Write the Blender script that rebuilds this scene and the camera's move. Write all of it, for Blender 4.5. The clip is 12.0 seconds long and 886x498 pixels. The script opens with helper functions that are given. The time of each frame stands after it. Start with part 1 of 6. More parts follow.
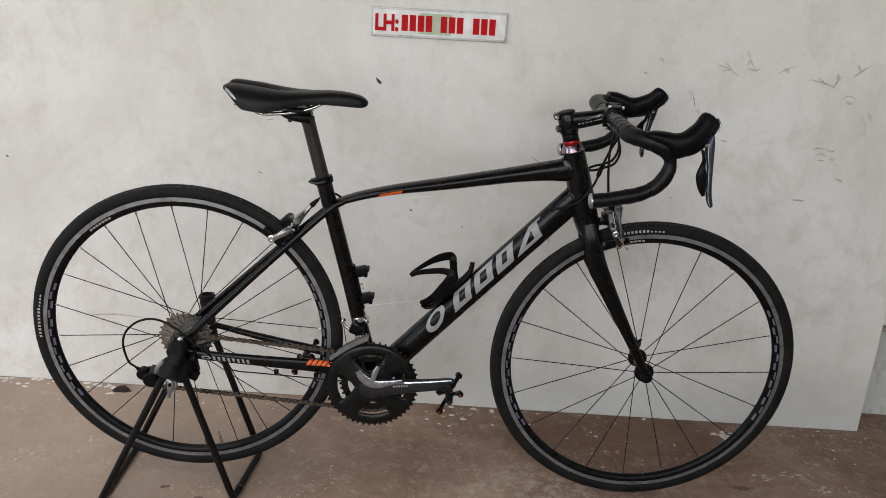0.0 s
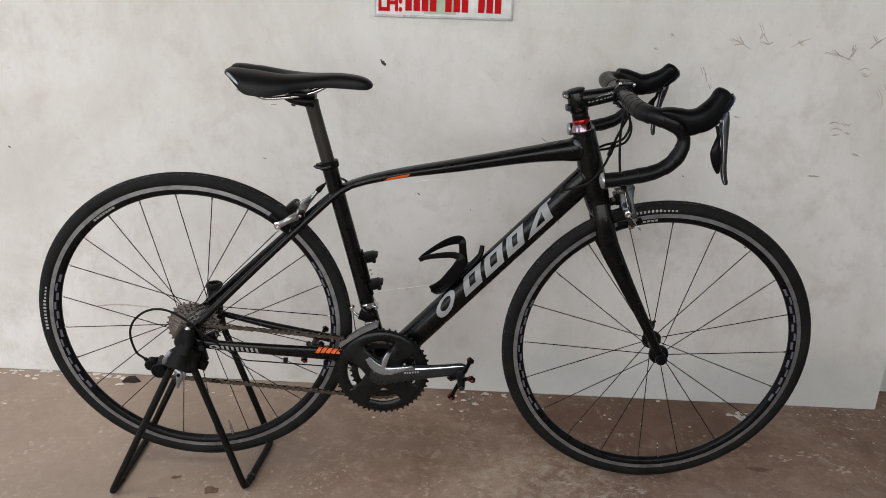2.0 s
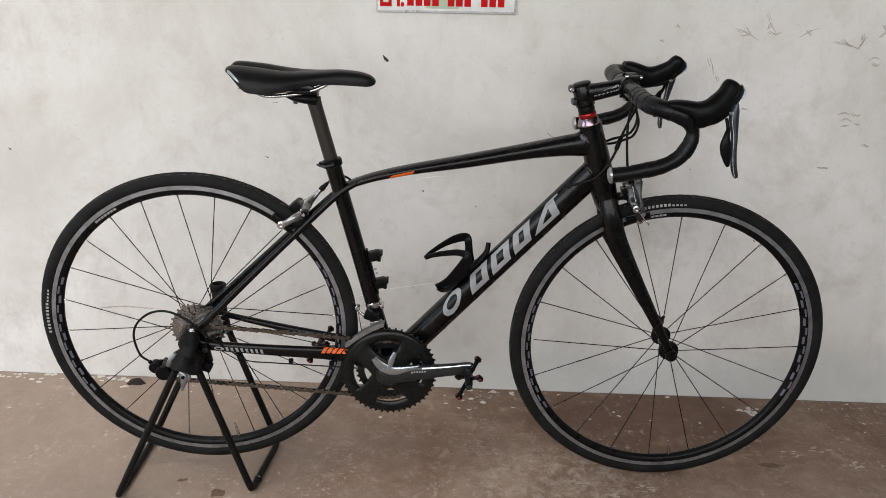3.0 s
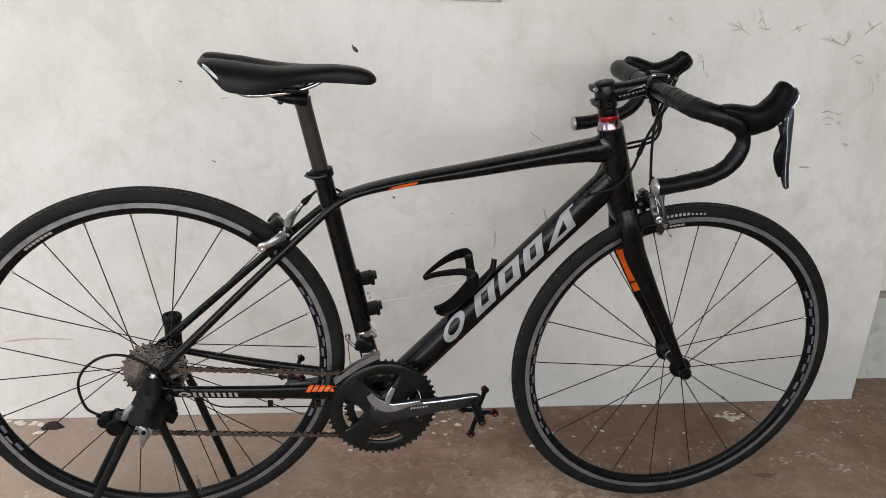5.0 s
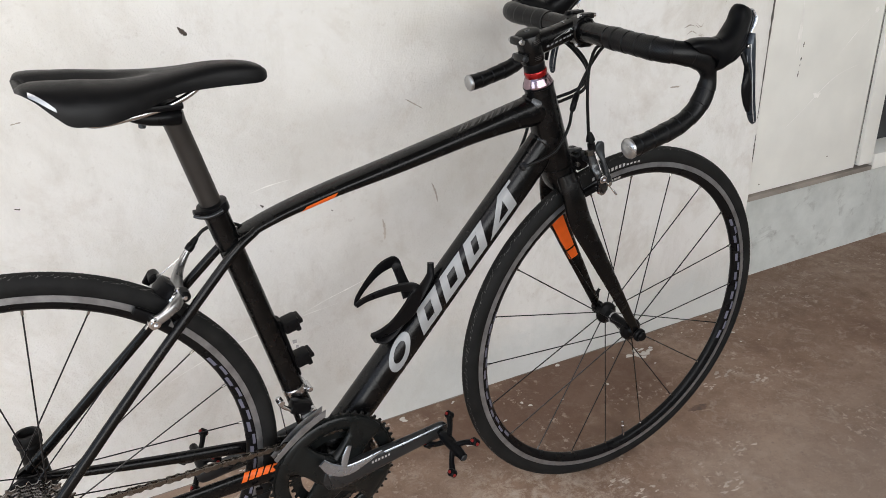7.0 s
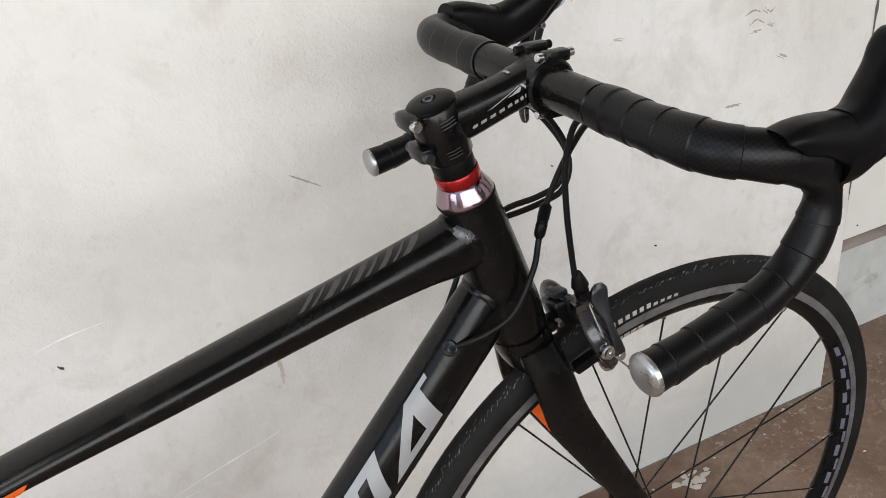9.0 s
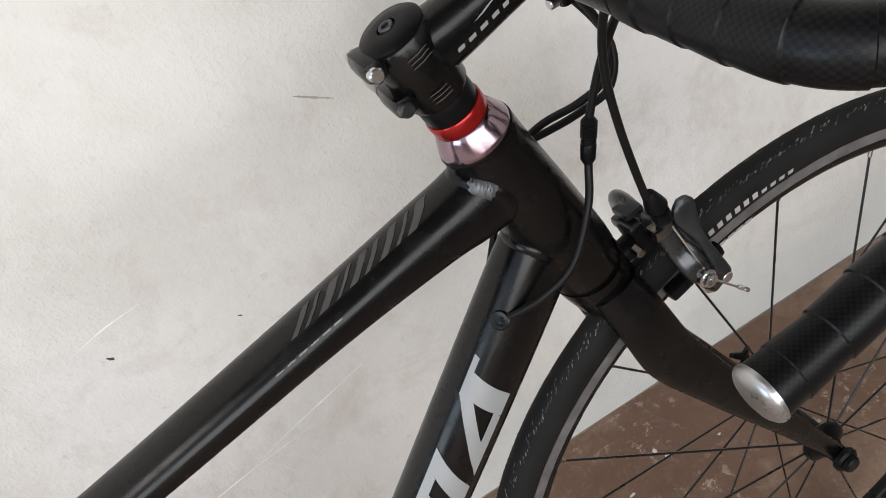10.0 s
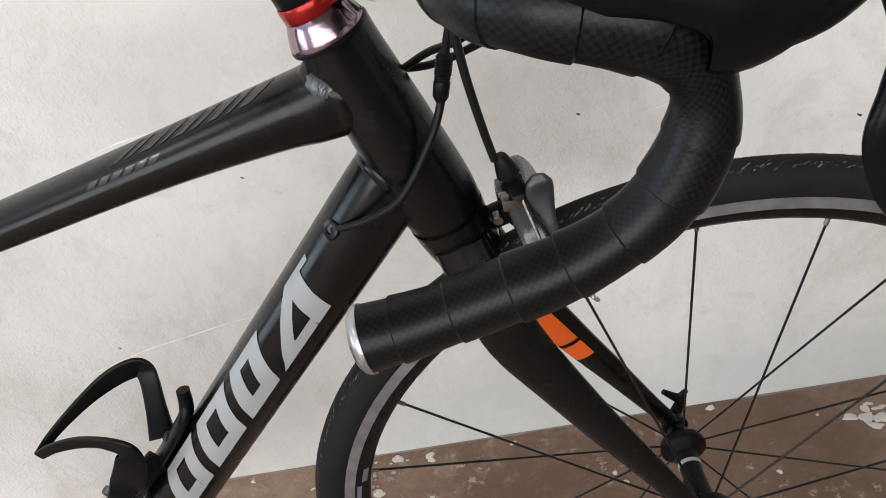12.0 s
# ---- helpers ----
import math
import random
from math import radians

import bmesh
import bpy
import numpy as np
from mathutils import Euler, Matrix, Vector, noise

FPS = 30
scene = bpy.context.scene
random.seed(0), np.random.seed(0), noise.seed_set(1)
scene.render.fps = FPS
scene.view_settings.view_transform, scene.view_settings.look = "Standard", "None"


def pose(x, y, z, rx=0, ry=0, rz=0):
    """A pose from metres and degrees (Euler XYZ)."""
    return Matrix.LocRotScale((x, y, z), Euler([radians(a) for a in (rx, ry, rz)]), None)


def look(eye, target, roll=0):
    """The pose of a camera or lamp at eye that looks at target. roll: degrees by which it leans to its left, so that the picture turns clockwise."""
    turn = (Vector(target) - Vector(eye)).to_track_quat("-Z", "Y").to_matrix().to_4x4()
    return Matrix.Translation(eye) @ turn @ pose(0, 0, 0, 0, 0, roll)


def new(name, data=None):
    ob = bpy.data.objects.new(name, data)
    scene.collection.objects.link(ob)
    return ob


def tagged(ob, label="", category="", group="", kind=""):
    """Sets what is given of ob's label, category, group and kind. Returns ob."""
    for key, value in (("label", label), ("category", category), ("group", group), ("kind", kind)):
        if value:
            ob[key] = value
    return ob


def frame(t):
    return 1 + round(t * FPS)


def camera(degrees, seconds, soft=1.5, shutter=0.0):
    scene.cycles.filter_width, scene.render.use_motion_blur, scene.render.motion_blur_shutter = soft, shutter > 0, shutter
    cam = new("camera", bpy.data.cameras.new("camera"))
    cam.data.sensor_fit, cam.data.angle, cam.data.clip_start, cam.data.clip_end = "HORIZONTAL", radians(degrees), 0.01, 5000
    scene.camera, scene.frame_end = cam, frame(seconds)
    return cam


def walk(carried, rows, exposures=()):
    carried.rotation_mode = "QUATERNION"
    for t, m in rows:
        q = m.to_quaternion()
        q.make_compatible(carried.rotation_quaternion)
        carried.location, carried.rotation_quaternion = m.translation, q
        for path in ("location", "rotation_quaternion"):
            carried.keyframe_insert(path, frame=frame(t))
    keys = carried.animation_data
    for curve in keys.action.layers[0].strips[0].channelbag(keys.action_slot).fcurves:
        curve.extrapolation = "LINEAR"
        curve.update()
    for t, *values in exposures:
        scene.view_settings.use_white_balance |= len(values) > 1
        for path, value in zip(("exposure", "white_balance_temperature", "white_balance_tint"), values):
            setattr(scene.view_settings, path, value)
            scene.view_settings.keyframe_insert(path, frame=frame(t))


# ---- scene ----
cam = camera(57.21, 12.0, soft=0.5)
# seconds, eye, and the turn: to the left, up, and the lean to the left
PATH = [
    (0, 0.4997, -1.6283, 1.1412, -1.559, -18.898, 3.077),
    (0.5, 0.5067, -1.6187, 1.1374, -1.410, -19.092, 2.787),
    (1, 0.5010, -1.6174, 1.1378, -1.469, -19.164, 2.024),
    (1.5, 0.5061, -1.6083, 1.1370, -1.029, -19.531, 1.840),
    (2, 0.4985, -1.6007, 1.1320, -0.999, -20.076, 1.820),
    (2.5, 0.4944, -1.5891, 1.1313, -0.861, -21.301, 1.321),
    (3, 0.4950, -1.5795, 1.1276, -0.713, -20.356, 0.999),
    (3.2, 0.5078, -1.5589, 1.1287, -0.233, -20.293, 0.688),
    (4.8, 0.2494, -1.3781, 1.1191, -11.491, -20.494, 3.991),
    (5, 0.2417, -1.3500, 1.1143, -11.279, -21.265, 3.251),
    (5.5, 0.2201, -1.2603, 1.1245, -13.613, -22.678, 3.260),
    (6, 0.1215, -1.1779, 1.1209, -25.298, -22.649, 6.415),
    (6.5, -0.0084, -1.0860, 1.0990, -28.511, -24.722, 2.200),
    (7, 0.0716, -0.9870, 1.1069, -29.575, -25.154, -1.728),
    (7.2, 0.1276, -0.9172, 1.1325, -29.986, -25.393, -4.077),
    (8.8, 0.4793, -0.5225, 1.0755, -26.354, -27.584, -6.470),
    (9, 0.5353, -0.5093, 1.0633, -25.552, -28.006, -6.221),
    (9.5, 0.6512, -0.4887, 1.0623, -17.683, -30.729, -3.720),
    (10, 0.6708, -0.3775, 1.0493, -12.543, -38.474, -25.135),
    (10.5, 0.7164, -0.3855, 1.0356, -12.477, -38.237, -26.085),
    (11, 0.8186, -0.4109, 1.0205, 1.523, -37.364, -26.026),
    (11.5, 0.8349, -0.4322, 0.9912, 4.620, -36.919, -18.994),
    (12, 0.8544, -0.4465, 0.9728, 3.520, -36.913, -14.022),
]
walk(cam, [(t, pose(x, y, z) @ pose(0, 0, 0, 0, 0, yaw) @ pose(0, 0, 0, 90 + pitch) @ pose(0, 0, 0, 0, 0, roll)) for t, x, y, z, yaw, pitch, roll in PATH],
     [(0.0, -0.37), (1.5, -0.37), (2.5, -0.25), (5.0, -0.10), (6.5, 0.16), (7.2, 0.20), (9.0, 0.28), (12.0, 0.40)])

# the bicycle's own axes: rear hub at the origin, x ahead, y to its left, z up
BIKE = Matrix([[0.99952, 0.00215, 0.03083, 0.00046], [-0.00144, 0.99974, -0.02303, -0.00272], [-0.03088, 0.02297, 0.99926, 0.36625], [0.0, 0.0, 0.0, 1.0]])

# ---- light ----
world = bpy.data.worlds.new("sky")
scene.world = world
world.use_nodes = True
wn = world.node_tree
sky = wn.nodes.new("ShaderNodeTexSky")
sky.sky_type, sky.sun_disc, sky.sun_elevation, sky.sun_rotation = "NISHITA", False, radians(63), radians(237)
sky.air_density, sky.dust_density = 1.0, 3.0
wn.links.new(sky.outputs[0], wn.nodes["Background"].inputs[0])
wn.nodes["Background"].inputs[1].default_value = 0.14

sun = new("sun", bpy.data.lights.new("sun", "SUN"))
sun.data.energy, sun.data.angle, sun.data.color = 1.0, radians(32), (1.0, 0.97, 0.93)
sun.matrix_world = look((-3.4, -2.2, 8.0), (0, 0, 0))

# area lamp for sky light through the carport's unseen open front, behind the camera
opening = new("opening_light", bpy.data.lights.new("opening_light", "AREA"))
opening.data.shape, opening.data.size, opening.data.size_y = "RECTANGLE", 6.0, 2.4
opening.data.energy, opening.data.color = 172, (1.0, 0.985, 0.95)
opening.matrix_world = look((0.1, -3.9, 1.75), (0.3, 0.3, 0.6))

# lamp added low on the unseen west side, for cool sheen on the tubes
west_lamp = new("west_sheen_light", bpy.data.lights.new("west_sheen_light", "AREA"))
west_lamp.data.shape, west_lamp.data.size, west_lamp.data.size_y = "RECTANGLE", 2.0, 1.5
west_lamp.data.energy, west_lamp.data.color = 38, (0.72, 0.88, 1.0)
west_lamp.matrix_world = look((-4.0, -1.2, 1.2), (0.4, -0.3, 0.7))


# ---- materials ----
class Nodes:
    """Short words for building a node material."""

    def __init__(self, name):
        self.m = bpy.data.materials.new(name)
        self.m.use_nodes = True
        self.t = self.m.node_tree
        self.b = self.t.nodes["Principled BSDF"]
        self.co = None

    def n(self, kind, **props):
        node = self.t.nodes.new(kind)
        for key, value in props.items():
            if key == "op":
                node.operation = value
            elif key == "blend":
                node.blend_type = value
            elif key == "data":
                node.data_type = value
        return node

    def link(self, a, b):
        self.t.links.new(a, b)

    def coords(self, world=False):
        if self.co is None:
            if world:
                self.co = self.n("ShaderNodeNewGeometry").outputs["Position"]
            else:
                self.co = self.n("ShaderNodeTexCoord").outputs["Object"]
        return self.co

    def noise(self, scale, detail=4.0, rough=0.55, stretch=None, distort=0.0):
        tex = self.n("ShaderNodeTexNoise")
        tex.inputs["Scale"].default_value, tex.inputs["Detail"].default_value = scale, detail
        tex.inputs["Roughness"].default_value, tex.inputs["Distortion"].default_value = rough, distort
        if stretch:
            m = self.n("ShaderNodeMapping")
            m.inputs["Scale"].default_value = stretch
            self.link(self.coords(), m.inputs["Vector"])
            self.link(m.outputs[0], tex.inputs["Vector"])
        else:
            self.link(self.coords(), tex.inputs["Vector"])
        return tex.outputs["Fac"]

    def ramp(self, fac, *stops):
        r = self.n("ShaderNodeValToRGB")
        el = r.color_ramp.elements
        while len(el) < len(stops):
            el.new(0.5)
        for e, (p, c) in zip(el, stops):
            e.position = p
            e.color = (c, c, c, 1) if not isinstance(c, tuple) else (*c, 1)
        self.link(fac, r.inputs[0])
        return r.outputs[0]

    def mix(self, fac, a, b, blend="MIX"):
        m = self.n("ShaderNodeMix", data="RGBA", blend=blend)
        for sock, v in ((m.inputs[0], fac), (m.inputs[6], a), (m.inputs[7], b)):
            if isinstance(v, (int, float)):
                sock.default_value = v
            elif isinstance(v, tuple):
                sock.default_value = (*v, 1)
            else:
                self.link(v, sock)
        return m.outputs[2]

    def math(self, op, a, b=0.0):
        m = self.n("ShaderNodeMath", op=op)
        for sock, v in zip(m.inputs, (a, b)):
            if isinstance(v, (int, float)):
                sock.default_value = v
            else:
                self.link(v, sock)
        return m.outputs[0]

    def bump(self, height, strength, distance=0.001, then=None):
        b = self.n("ShaderNodeBump")
        b.inputs["Strength"].default_value, b.inputs["Distance"].default_value = strength, distance
        self.link(height, b.inputs["Height"])
        if then is not None:
            self.link(then, b.inputs["Normal"])
        return b.outputs[0]

    def done(self, color=None, rough=None, metal=0.0, normal=None, spec=None, coat=0.0):
        for key, v in (("Base Color", color), ("Roughness", rough), ("Metallic", metal), ("Normal", normal), ("Specular IOR Level", spec)):
            if v is None:
                continue
            if isinstance(v, tuple):
                self.b.inputs[key].default_value = (*v, 1)
            elif isinstance(v, (int, float)):
                self.b.inputs[key].default_value = v
            else:
                self.link(v, self.b.inputs[key])
        self.b.inputs["Coat Weight"].default_value = coat
        return self.m


def simple(name, color, rough, metal=0.0, grain=400.0, vary=0.12, bump=0.15, spec=None, coat=0.0):
    """A surface with fine grain and slow change of tone and gloss."""
    k = Nodes(name)
    fine, slow = k.noise(grain, 3), k.noise(grain * 0.06, 4)
    lo = tuple(c * (1 - vary) for c in color)
    hi = tuple(min(1.0, c * (1 + vary)) for c in color)
    col = k.ramp(slow, (0.3, lo), (0.7, hi))
    r = k.ramp(slow, (0.3, max(0.02, rough - 0.06)), (0.75, min(1.0, rough + 0.08)))
    return k.done(col, r, metal, k.bump(fine, bump, 0.0004), spec, coat)


def wall_plaster():
    k = Nodes("limewashed_plaster")
    k.coords(world=True)
    big, mid, small = k.noise(1.5, 6, 0.65, distort=0.5), k.noise(8, 7, 0.7, distort=0.4), k.noise(70, 4, 0.65)
    wash = k.noise(17, 7, 0.75, stretch=(1, 1, 0.4))
    c = k.ramp(big, (0.32, (0.66, 0.635, 0.59)), (0.5, (0.76, 0.74, 0.705)), (0.66, (0.82, 0.805, 0.78)))
    c = k.mix(k.ramp(wash, (0.50, 0.0), (0.72, 0.45)), c, (0.60, 0.57, 0.525))
    c = k.mix(k.ramp(mid, (0.52, 0.0), (0.72, 0.55)), c, (0.55, 0.495, 0.435))
    c = k.mix(k.ramp(small, (0.62, 0.0), (0.76, 0.34)), c, (0.48, 0.43, 0.38))
    c = k.mix(k.ramp(k.noise(3.6, 7, 0.7, distort=0.8), (0.50, 0.0), (0.68, 0.34)), c, (0.62, 0.59, 0.51))
    c = k.mix(k.ramp(k.noise(3.1, 8, 0.75, distort=1.2), (0.62, 0.0), (0.72, 0.30)), c, (0.50, 0.44, 0.38))
    # a bluish coat brushed along the foot of the wall, with a ragged upper edge
    sep = k.n("ShaderNodeSeparateXYZ")
    k.link(k.coords(), sep.inputs[0])
    coat = k.math("ADD", k.math("MULTIPLY", sep.outputs[2], 2.2), k.math("MULTIPLY", k.noise(6, 8, 0.7, distort=0.8), 0.55))
    coat = k.math("MULTIPLY", k.ramp(coat, (0.46, 0.6), (0.68, 0.0)), k.ramp(k.math("MULTIPLY", sep.outputs[0], 0.5), (0.22, 0.0), (0.40, 1.0)))
    # coat colour darkened to stand in for dimmer light low on the wall
    c = k.mix(coat, c, (0.545, 0.565, 0.55))
    rough_areas = k.ramp(k.noise(2.2, 3, 0.5), (0.38, 0.15), (0.62, 1.0))
    lumps = k.math("MULTIPLY", k.ramp(k.noise(240, 3, 0.5), (0.48, 0.0), (0.72, 1.0)), rough_areas)
    h1 = k.bump(k.noise(16, 9, 0.66), 0.42, 0.006)
    h2 = k.bump(k.noise(600, 3, 0.6), 0.20, 0.0008, k.bump(lumps, 0.42, 0.0013, h1))
    return k.done(c, 0.85, 0.0, h2, 0.25)


def floor_concrete():
    k = Nodes("worn_reddish_concrete")
    k.coords(world=True)
    big, mid, fine = k.noise(2.4, 7, 0.65, distort=0.3), k.noise(14, 8, 0.75, distort=0.2), k.noise(130, 5, 0.7)
    c = k.ramp(big, (0.34, (0.165, 0.098, 0.068)), (0.48, (0.230, 0.150, 0.106)), (0.64, (0.335, 0.240, 0.180)))
    c = k.mix(k.ramp(mid, (0.44, 0.0), (0.70, 0.65)), c, (0.155, 0.097, 0.068))
    c = k.mix(k.ramp(k.noise(24, 8, 0.8, distort=0.6), (0.52, 0.0), (0.66, 0.75)), c, (0.38, 0.30, 0.24))
    c = k.mix(k.ramp(fine, (0.58, 0.0), (0.70, 0.55)), c, (0.40, 0.315, 0.25))
    c = k.mix(k.ramp(k.noise(95, 5, 0.7), (0.58, 0.0), (0.70, 0.6)), c, (0.105, 0.070, 0.054))
    sep = k.n("ShaderNodeSeparateXYZ")
    k.link(k.coords(), sep.inputs[0])
    # greyer concrete to the west, its colour also lightened for light from there
    edge = k.math("ADD", sep.outputs[0], k.math("MULTIPLY", k.noise(2.6, 6, 0.7), 1.3))
    c = k.mix(k.ramp(k.math("MULTIPLY", edge, 0.5), (0.28, 0.62), (0.58, 0.0)), c, (0.335, 0.275, 0.225))

    def area(cx, cy, rx, ry):
        """One inside a ragged oval of the floor, nought outside it."""
        dx = k.math("DIVIDE", k.math("SUBTRACT", sep.outputs[0], cx), rx)
        dy = k.math("DIVIDE", k.math("SUBTRACT", sep.outputs[1], cy), ry)
        d = k.math("SQRT", k.math("ADD", k.math("MULTIPLY", dx, dx), k.math("MULTIPLY", dy, dy)))
        d = k.math("ADD", d, k.math("MULTIPLY", k.math("SUBTRACT", k.noise(6, 6, 0.7), 0.5), 1.6))
        return k.ramp(d, (0.55, 1.0), (1.05, 0.0))

    c = k.mix(k.math("MULTIPLY", area(1.06, 0.24, 0.42, 0.20), 0.70), c, (0.130, 0.074, 0.050))
    # paler grey southward: brighter light towards the open front put into the colour
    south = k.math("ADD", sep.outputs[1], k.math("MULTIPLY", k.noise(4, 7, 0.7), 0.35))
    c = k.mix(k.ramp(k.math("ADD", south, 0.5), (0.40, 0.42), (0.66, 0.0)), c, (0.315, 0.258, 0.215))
    rubbed = k.math("MULTIPLY", area(0.78, -0.06, 0.26, 0.20), k.ramp(k.noise(34, 9, 0.82, distort=0.3), (0.46, 0.0), (0.60, 0.85)))
    c = k.mix(rubbed, c, (0.43, 0.355, 0.285))
    peel = k.math("MULTIPLY", k.ramp(k.noise(58, 7, 0.7), (0.56, 0.0), (0.61, 1.0)), k.ramp(k.noise(5.5, 4, 0.6), (0.50, 0.0), (0.60, 0.75)))
    c = k.mix(peel, c, (0.47, 0.385, 0.315))
    r = k.ramp(mid, (0.3, 0.55), (0.7, 0.8))
    h = k.bump(k.noise(45, 7, 0.75), 0.45, 0.003, k.bump(fine, 0.4, 0.0012))
    return k.done(c, r, 0.0, h, 0.3)


def tape_material():
    """Synthetic bar tape printed with a small woven check, rubbed grey."""
    k = Nodes("woven_bar_tape")
    uv = k.n("ShaderNodeTexCoord").outputs["UV"]
    ch = k.n("ShaderNodeTexChecker")
    ch.inputs["Scale"].default_value = 1.0
    k.link(uv, ch.inputs["Vector"])
    slow = k.noise(28, 5, 0.6)
    c = k.mix(ch.outputs["Fac"], (0.0012, 0.0012, 0.0014), (0.0056, 0.0060, 0.0068))
    c = k.mix(k.ramp(slow, (0.55, 0.0), (0.78, 0.4)), c, (0.011, 0.0115, 0.0125))
    h = k.bump(ch.outputs["Fac"], 0.15, 0.0003, k.bump(k.noise(500, 3), 0.2, 0.0005))
    return k.done(c, 0.36, 0.0, h, 0.21)


def tyre_material():
    k = Nodes("dusty_black_rubber")
    slow, fine = k.noise(26, 5, 0.65), k.noise(420, 3)
    c = k.ramp(slow, (0.3, (0.0055, 0.0058, 0.006)), (0.72, (0.016, 0.0158, 0.0155)))
    return k.done(c, k.ramp(slow, (0.3, 0.55), (0.7, 0.8)), 0.0, k.bump(fine, 0.3, 0.0005), 0.14)


def tread_material():
    """Scuffed rubber, each patch worn differently."""
    k = Nodes("scuffed_tread_rubber")
    own = k.n("ShaderNodeNewGeometry").outputs["Random Per Island"]
    c = k.ramp(own, (0.0, (0.018, 0.018, 0.018)), (0.5, (0.060, 0.059, 0.056)), (1.0, (0.17, 0.165, 0.158)))
    c = k.mix(k.ramp(k.noise(260, 4, 0.7), (0.52, 0.0), (0.70, 0.55)), c, (0.010, 0.010, 0.010))
    return k.done(c, 0.8, 0.0, k.bump(k.noise(400, 3), 0.4, 0.0008), 0.15)


def lower_plaster():
    """Bluish limewash with grey damp blotches."""
    k = Nodes("grey_green_limewash")
    k.coords(world=True)
    c = k.ramp(k.noise(5, 6, 0.7), (0.35, (0.50, 0.52, 0.50)), (0.65, (0.66, 0.68, 0.655)))
    c = k.mix(k.ramp(k.noise(13, 6, 0.7, distort=0.6), (0.56, 0.0), (0.70, 0.6)), c, (0.30, 0.295, 0.28))
    return k.done(c, 0.85, 0.0, k.bump(k.noise(60, 5, 0.6), 0.4, 0.002), 0.25)


BLACK = simple("satin_black_paint", (0.0022, 0.0022, 0.0024), 0.25, grain=900, vary=0.2, bump=0.05, spec=0.27)
GLOSS = simple("black_plastic", (0.004, 0.004, 0.0045), 0.32, grain=700, spec=0.11)
CARBON = simple("dark_seatpost_alloy", (0.022, 0.019, 0.017), 0.38, grain=500, spec=0.35)
LEATHER = simple("black_saddle_cover", (0.005, 0.005, 0.0055), 0.38, grain=1400, bump=0.3, spec=0.17)
HOOD = simple("black_hood_rubber", (0.003, 0.0032, 0.0038), 0.36, grain=1200, bump=0.2, spec=0.12)
TYRE = tyre_material()
TREAD = tread_material()
BRAKE = simple("dark_brake_alloy", (0.060, 0.062, 0.065), 0.25, 0.8, grain=500)
TAPE = tape_material()
RIM = simple("black_anodised_rim", (0.005, 0.005, 0.0055), 0.3, grain=600, spec=0.13)
TRACK = simple("machined_rim_alloy", (0.50, 0.50, 0.51), 0.45, 0.55, grain=800, vary=0.12)
RUBBER = simple("worn_grey_black_rubber", (0.0034, 0.0033, 0.0033), 0.62, grain=150, vary=0.4, bump=0.5, spec=0.2)
RIMSIDE = simple("machined_brake_track", (0.29, 0.30, 0.315), 0.34, 0.80, grain=900, vary=0.25)
SPOKE = simple("black_steel_spoke", (0.016, 0.016, 0.017), 0.3, 0.6)
CHROME = simple("polished_alloy", (0.62, 0.62, 0.63), 0.2, 1.0, grain=600)
PLUG = simple("brushed_plug_alloy", (0.42, 0.42, 0.42), 0.30, 0.9, grain=900)
WORN_ALLOY = simple("worn_silver_alloy", (0.36, 0.36, 0.36), 0.30, 0.9, grain=500, vary=0.25)
STEEL = simple("oily_steel", (0.165, 0.150, 0.135), 0.25, 1.0, grain=500, vary=0.3)
COGS = simple("cassette_steel", (0.345, 0.33, 0.318), 0.23, 1.0, grain=300, vary=0.35)
GREY = simple("grey_crank_alloy", (0.050, 0.053, 0.057), 0.30, 0.75, grain=500)
RING = simple("dark_chainring_alloy", (0.007, 0.008, 0.008), 0.28, 0.1, grain=500, spec=0.25)
SHINE = simple("bright_crank_accent", (0.44, 0.48, 0.53), 0.25, 0.9)
LEVER = simple("blue_grey_lever_alloy", (0.030, 0.037, 0.047), 0.27, 0.5)
ORANGE = simple("orange_paint", (0.70, 0.108, 0.008), 0.4, grain=700)
STUD = simple("dull_red_stud", (0.22, 0.014, 0.012), 0.35, 0.3)
RED = simple("red_anodised_alloy", (0.31, 0.010, 0.010), 0.26, 0.6)
VIOLET = simple("violet_polished_cone", (0.31, 0.225, 0.26), 0.18, 1.0)
SILVER_INK = simple("silver_decal", (0.29, 0.295, 0.30), 0.5, 0.1, grain=300, vary=0.08)
GREY_INK = simple("grey_decal", (0.050, 0.046, 0.044), 0.5)
SCUFFED = simple("scuffed_black_paint", (0.10, 0.105, 0.11), 0.32, 0.35, grain=700, vary=0.7, bump=0.5)
DARK_INK = simple("dark_grey_decal", (0.004, 0.004, 0.005), 0.10, spec=0.75)
VIOLET_INK = simple("violet_grey_decal", (0.12, 0.12, 0.16), 0.4)
PALE_INK = simple("pale_decal", (0.36, 0.35, 0.345), 0.55)
CABLE = simple("black_cable_housing", (0.006, 0.006, 0.006), 0.4, spec=0.18)
STAND = simple("black_painted_steel", (0.005, 0.005, 0.005), 0.42, grain=350, vary=0.3, spec=0.18)
PLASTER = wall_plaster()
CONCRETE = floor_concrete()
PANEL = simple("cream_painted_boards", (0.79, 0.78, 0.73), 0.6, grain=90, vary=0.07, bump=0.25)
LOWER = lower_plaster()
SILL = simple("weathered_brown_sill", (0.25, 0.22, 0.19), 0.8, grain=120, vary=0.3, bump=0.4)
SEAM = simple("dark_gap", (0.10, 0.09, 0.08), 0.9)
ACRYLIC = simple("white_sign_face", (0.72, 0.72, 0.70), 0.25)
SIGNEDGE = simple("grey_sign_edge", (0.42, 0.42, 0.42), 0.3, 0.3)
